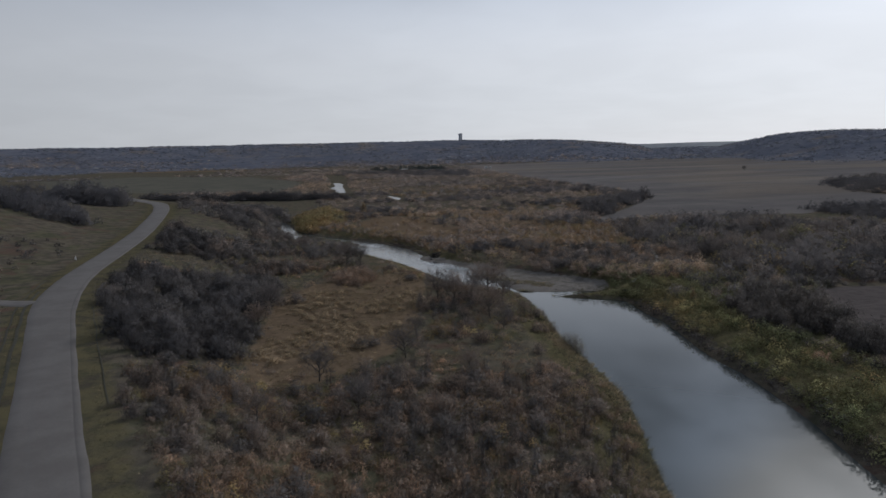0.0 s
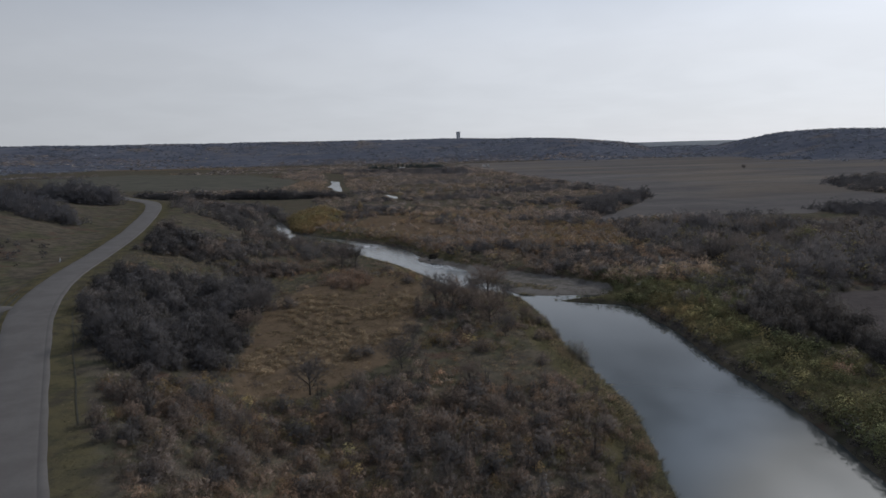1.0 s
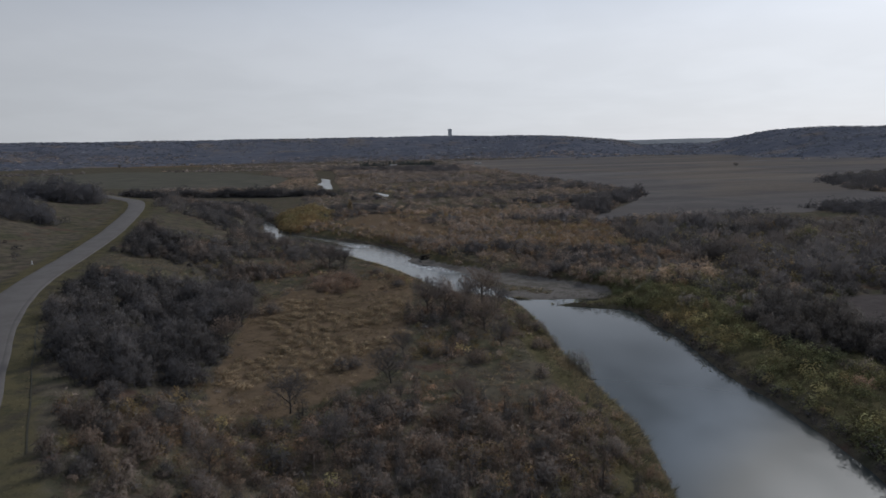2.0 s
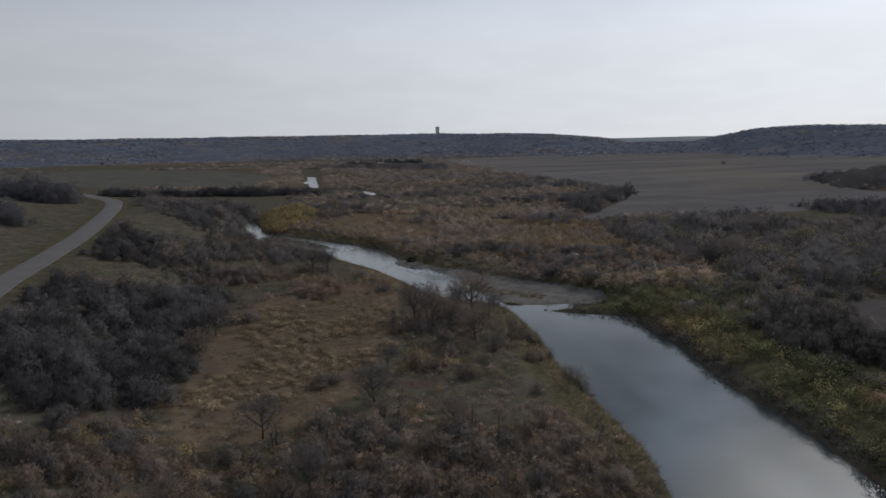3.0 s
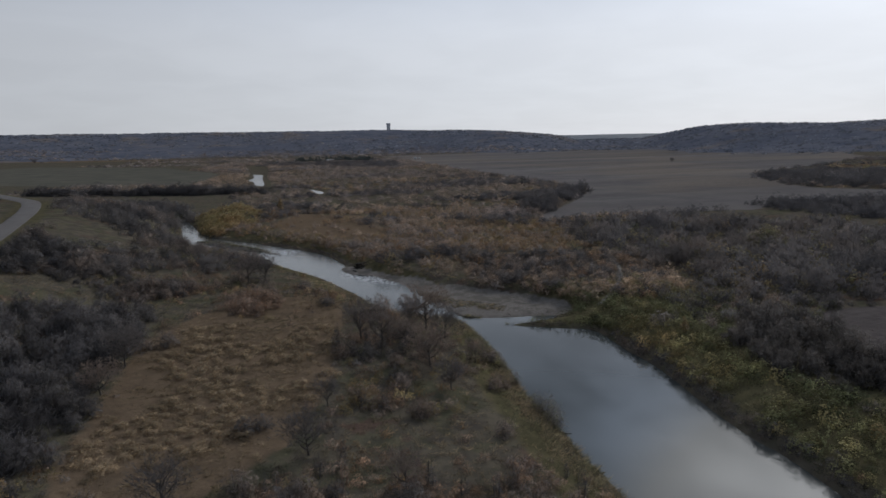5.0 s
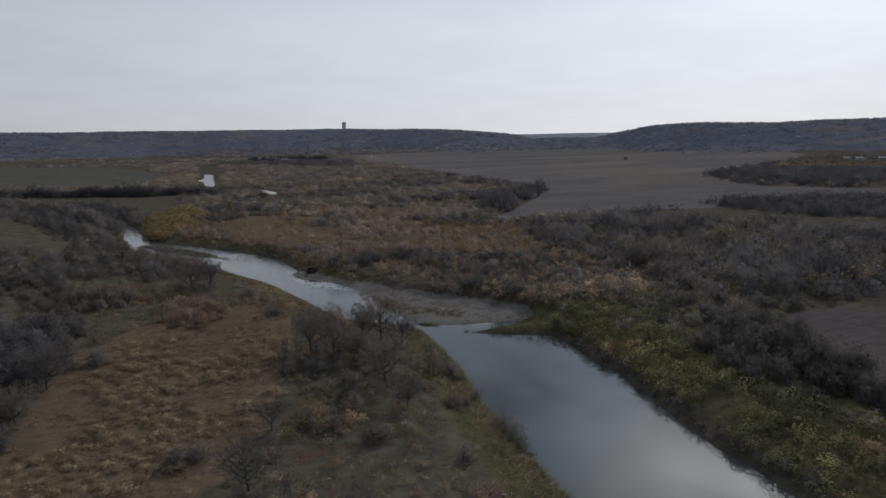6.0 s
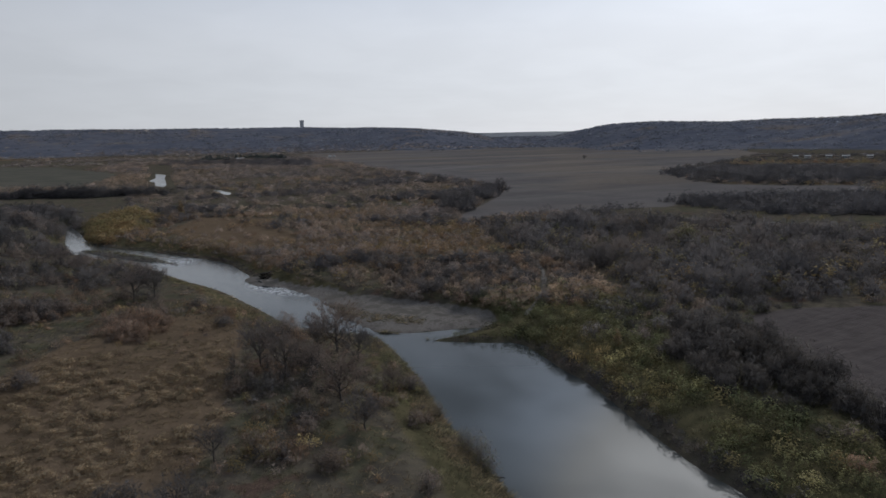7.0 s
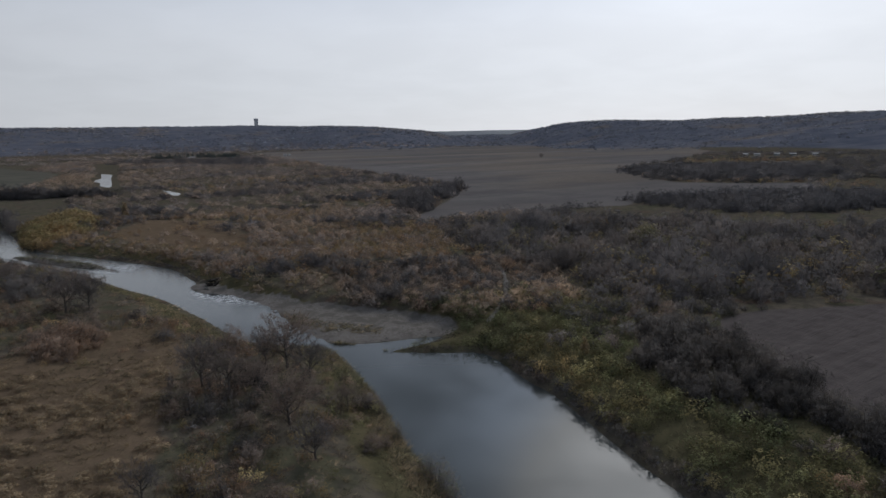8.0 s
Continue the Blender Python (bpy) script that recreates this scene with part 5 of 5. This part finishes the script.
def make_tower():
    """Square concrete tower on the hilltop, ribbed, with a wider head."""
    t = new("concrete_tower")
    part("shaft", box_mesh("shaft", (14, 14, 26), CONCRETE, (0, 0, 9), 0.4), t)
    for k, (dx, dy) in enumerate(((-5, -7.2), (0, -7.2), (5, -7.2), (-7.2, 0), (7.2, 0))):
        part("rib", box_mesh("rib", (1.6 if dy else 1.0, 1.0 if dy else 1.6, 25), WHITE if k == 1 else CONCRETE, (dx, dy, 9), 0.15), t)
    part("head", box_mesh("head", (16, 16, 6), CONCRETE, (0, 0, 25), 0.5), t)
    part("parapet", box_mesh("parapet", (14.5, 14.5, 1.4), CONCRETE, (0, 0, 28.7), 0.2), t)
    x, y = 48.0, 2960.0
    t.matrix_basis = Matrix.Translation((x, y, float(ground_height(x, y)[0]) + 2)) @ Matrix.Rotation(0.2, 4, "Z")
    tagged(t, "tall square grey concrete tower with a wider head on the hill", "tower")


def gable_mesh(name, w, d, h, mat):
    v = [(-w / 2, -d / 2, 0), (w / 2, -d / 2, 0), (w / 2, d / 2, 0), (-w / 2, d / 2, 0), (-w / 2, 0, h), (w / 2, 0, h)]
    f = [(0, 1, 5, 4), (2, 3, 4, 5), (0, 4, 3), (1, 2, 5), (0, 3, 2, 1)]
    me = bpy.data.meshes.new(name)
    me.from_pydata(v, [], f)
    me.materials.append(mat)
    return me


def make_house(name, label, x, y, w, d, h, turn, wall, windows):
    t = new(name)
    part("wall", box_mesh("wall", (w, d, h + 1), wall, (0, 0, h / 2 - 0.5), 0.05), t)
    roof = part("roof", gable_mesh("roof", w + 1, d + 1.4, h * 0.55, ROOF), t)
    roof.location = (0, 0, h)
    for i in range(windows):
        win = part("window", box_mesh("window_frame", (1.7, 0.16, 1.5), WHITE, (0, 0, 0)), t)
        win.location = ((i + 0.5) / windows * w - w / 2, -d / 2 - 0.05, h * 0.55)
        part("pane", box_mesh("pane", (1.4, 0.1, 1.2), DARKGLASS, (0, -0.06, 0)), win)
    door = part("door", box_mesh("door", (1.1, 0.12, 2.1), ROOF), t)
    door.location = (w * 0.5 - w / max(windows, 1), -d / 2 - 0.06, 1.05)
    t.matrix_basis = Matrix.Translation((x, y, float(ground_height(x, y)[0]))) @ Matrix.Rotation(turn, 4, "Z")
    tagged(t, label, "house", "far farm buildings")


make_tower()
make_house("farmhouse", "low white farmhouse among dark spruces", -88, 1260, 12, 8, 2.8, 0.2, WHITE, 4)
make_house("shed", "small white shed at the field's edge", 72, 1310, 5, 4, 2.6, 0.3, WHITE, 1)
make_house("shed", "small white shed at the field's edge", 80, 1312, 4, 4, 2.4, 0.1, WHITE, 1)
for i, (az, w, wall, lab) in enumerate(((41.2, 13, WHITE, "white bungalow under the wooded hill"), (42.0, 16, WHITE, "long white bungalow under the wooded hill"), (43.4, 15, TEAL, "blue-green house under the wooded hill"), (44.5, 18, TEAL, "long blue-green house under the wooded hill"), (46.0, 15, WHITE, "white house half hidden by bare trees"))):
    make_house("bungalow", lab, math.sin(radians(az)) * 900 + 5, math.cos(radians(az)) * 900 + 48, w * 0.42, 5, 2.1, -radians(az), wall, 3)


def spruce_mesh(seed):
    r = np.random.default_rng(seed)
    n = 150
    q = r.uniform(0.06, 1, n)
    a = r.uniform(0, 6.28, n)
    reach = 0.24 * (1 - q) + 0.02
    p = np.stack([np.zeros(n), np.zeros(n), q], 1)
    d = np.stack([np.cos(a) * reach, np.sin(a) * reach, -0.25 * reach + 0.02], 1) * r.uniform(0.8, 1.2, (n, 1))
    return blades(p, d, np.full(n, 0.10), r)


def make_spruce(seed):
    t = new("spruce")
    part("trunk", mesh_of("trunk", *rods(np.array([[0, 0, -0.05]]), np.array([[0, 0, 0.9]]), np.array([0.025]), np.array([0.005]), 6)[:2], BARK), t)
    v, f, *_ = spruce_mesh(seed)
    part("crown", mesh_of("crown", v, f, NEEDLE, hue=np.full(len(v), 0.5), tone=np.ones(len(v))), t)
    return tagged(t, "dark green spruce in the shelterbelt round the farm, bluish with painted haze", "tree", "farm spruces")


spots = spaced_places((-150, 1200, -8, 1330), 620, 5.0, lambda x, y: ~((np.abs(x + 88) < 14) & (y < 1262)) * (0.1 + 0.9 * step(-0.05, 0.2, fbm(x, y, 40, 2, 104))), 224, (5, 11), (1.2, 2.0), [])
plant([make_spruce(360 + i) for i in range(4)], spots, 6)


# ---- river bar: driftwood, stones, a branch in the water, a marker post ----
def log_mesh(seed, length, thick, stubs=True):
    r = np.random.default_rng(seed)
    n = 5
    p = np.stack([np.linspace(-0.5, 0.5, n) * length, r.normal(0, 0.05, n) * length, r.normal(0, 0.02, n) * length], 1)
    rad = np.linspace(thick, thick * 0.45, n) * r.uniform(0.85, 1.1, n)
    if not stubs:
        return rods(p[:-1], p[1:], rad[:-1], rad[1:], 7)
    return joined(rods(p[:-1], p[1:], rad[:-1], rad[1:], 7), rods(p[2:4], p[2:4] + r.normal(size=(2, 3)) * 0.25 + np.array([0, 0, 0.1]), np.full(2, thick * 0.4), np.full(2, thick * 0.1), 5))


def make_driftwood():
    t = new("driftwood_pile")
    r = random.Random(9)
    for i in range(18):
        k = i // 3
        o = part("log", mesh_of("log", *log_mesh(400 + i, r.uniform(1.2, 2.8), r.uniform(0.14, 0.34), False)[:2], DRIFT), t)
        o.matrix_basis = pose(r.uniform(-1, 1) * (1.5 - 0.2 * k), r.uniform(-0.8, 0.8), 0.1 + 0.24 * k, r.uniform(-8, 8), r.uniform(-6, 6), r.uniform(0, 360))
    z = float(ground_height(-4.2, 201.5)[0])
    t.matrix_basis = Matrix.Translation((-4.2, 201.5, z)) @ Matrix.Rotation(radians(-20), 4, "Z")
    tagged(t, "heap of dark wet driftwood stranded on the gravel bar", "driftwood")


make_driftwood()
branch = new("fallen_branch", mesh_of("fallen_branch", *log_mesh(431, 2.6, 0.09)[:2], DRIFT))
branch.matrix_basis = pose(20.6, 97.9, WATER + 0.05, 4, -10, -35)
tagged(branch, "dark dead branch lying in the water's edge", "branch")
post = new("marker_post")
for dx, h, lean in ((0, 1.1, 12), (0.3, 0.9, -8)):
    o = part("stake", box_mesh("stake", (0.11, 0.08, h), CONCRETE, (0, 0, h / 2 - 0.1), 0.01), post)
    o.matrix_basis = pose(dx, 0, 0, 0, lean, 0)
post.matrix_basis = stand(-88.5, 152.0, 1.0)
tagged(post, "pale leaning wooden marker stakes on the grassy slope", "post")


def stone_model(seed):
    bm = bmesh.new()
    bmesh.ops.create_icosphere(bm, subdivisions=1, radius=0.5)
    r = np.random.default_rng(seed)
    v = np.array([q.co[:] for q in bm.verts]) * (1 + r.normal(0, 0.14, (len(bm.verts), 1))) * [1, 0.8, 0.5]
    bm.verts.index_update()
    f = np.array([[q.index for q in face.verts] for face in bm.faces])
    bm.free()
    return v, f, unit(v), np.zeros(len(v))


def bar_stones(x, y):
    _, _, rd, gravel, _, _ = ground_parts(x, y)
    return (gravel > 0.6) * (0.15 + 0.6 * step(2.5, 0.0, np.abs(rd)))


x, y, r = scatter((-68, 144, 40, 270), 9000, bar_stones, 230)
s = r.uniform(0.15, 0.6, len(x)) ** 1.3
spread_out("river_stones", [stone_model(440 + i) for i in range(4)], x, y, s, np.zeros(len(x)), STONE, "rounded grey river stones and cobbles on the gravel bars", "stones", sink=0.03)
x, y, r = scatter((-6, 172, 14, 200), 900, lambda x, y: (river_dist(x, y) < 0) * step(9, 2, np.abs((x - 3.5) * 0.8 + (y - 186) * 0.6)) * step(-0.1, 0.4, fbm(x, y, 4, 2, 99)), 231)
s = r.uniform(0.35, 1.0, len(x))
stones = spread_out("riffle_stones", [stone_model(450 + i) for i in range(4)], x, y, s * 1.6, np.zeros(len(x)), STONE, "dark wet stones breaking the riffle", "stones", tall=s)
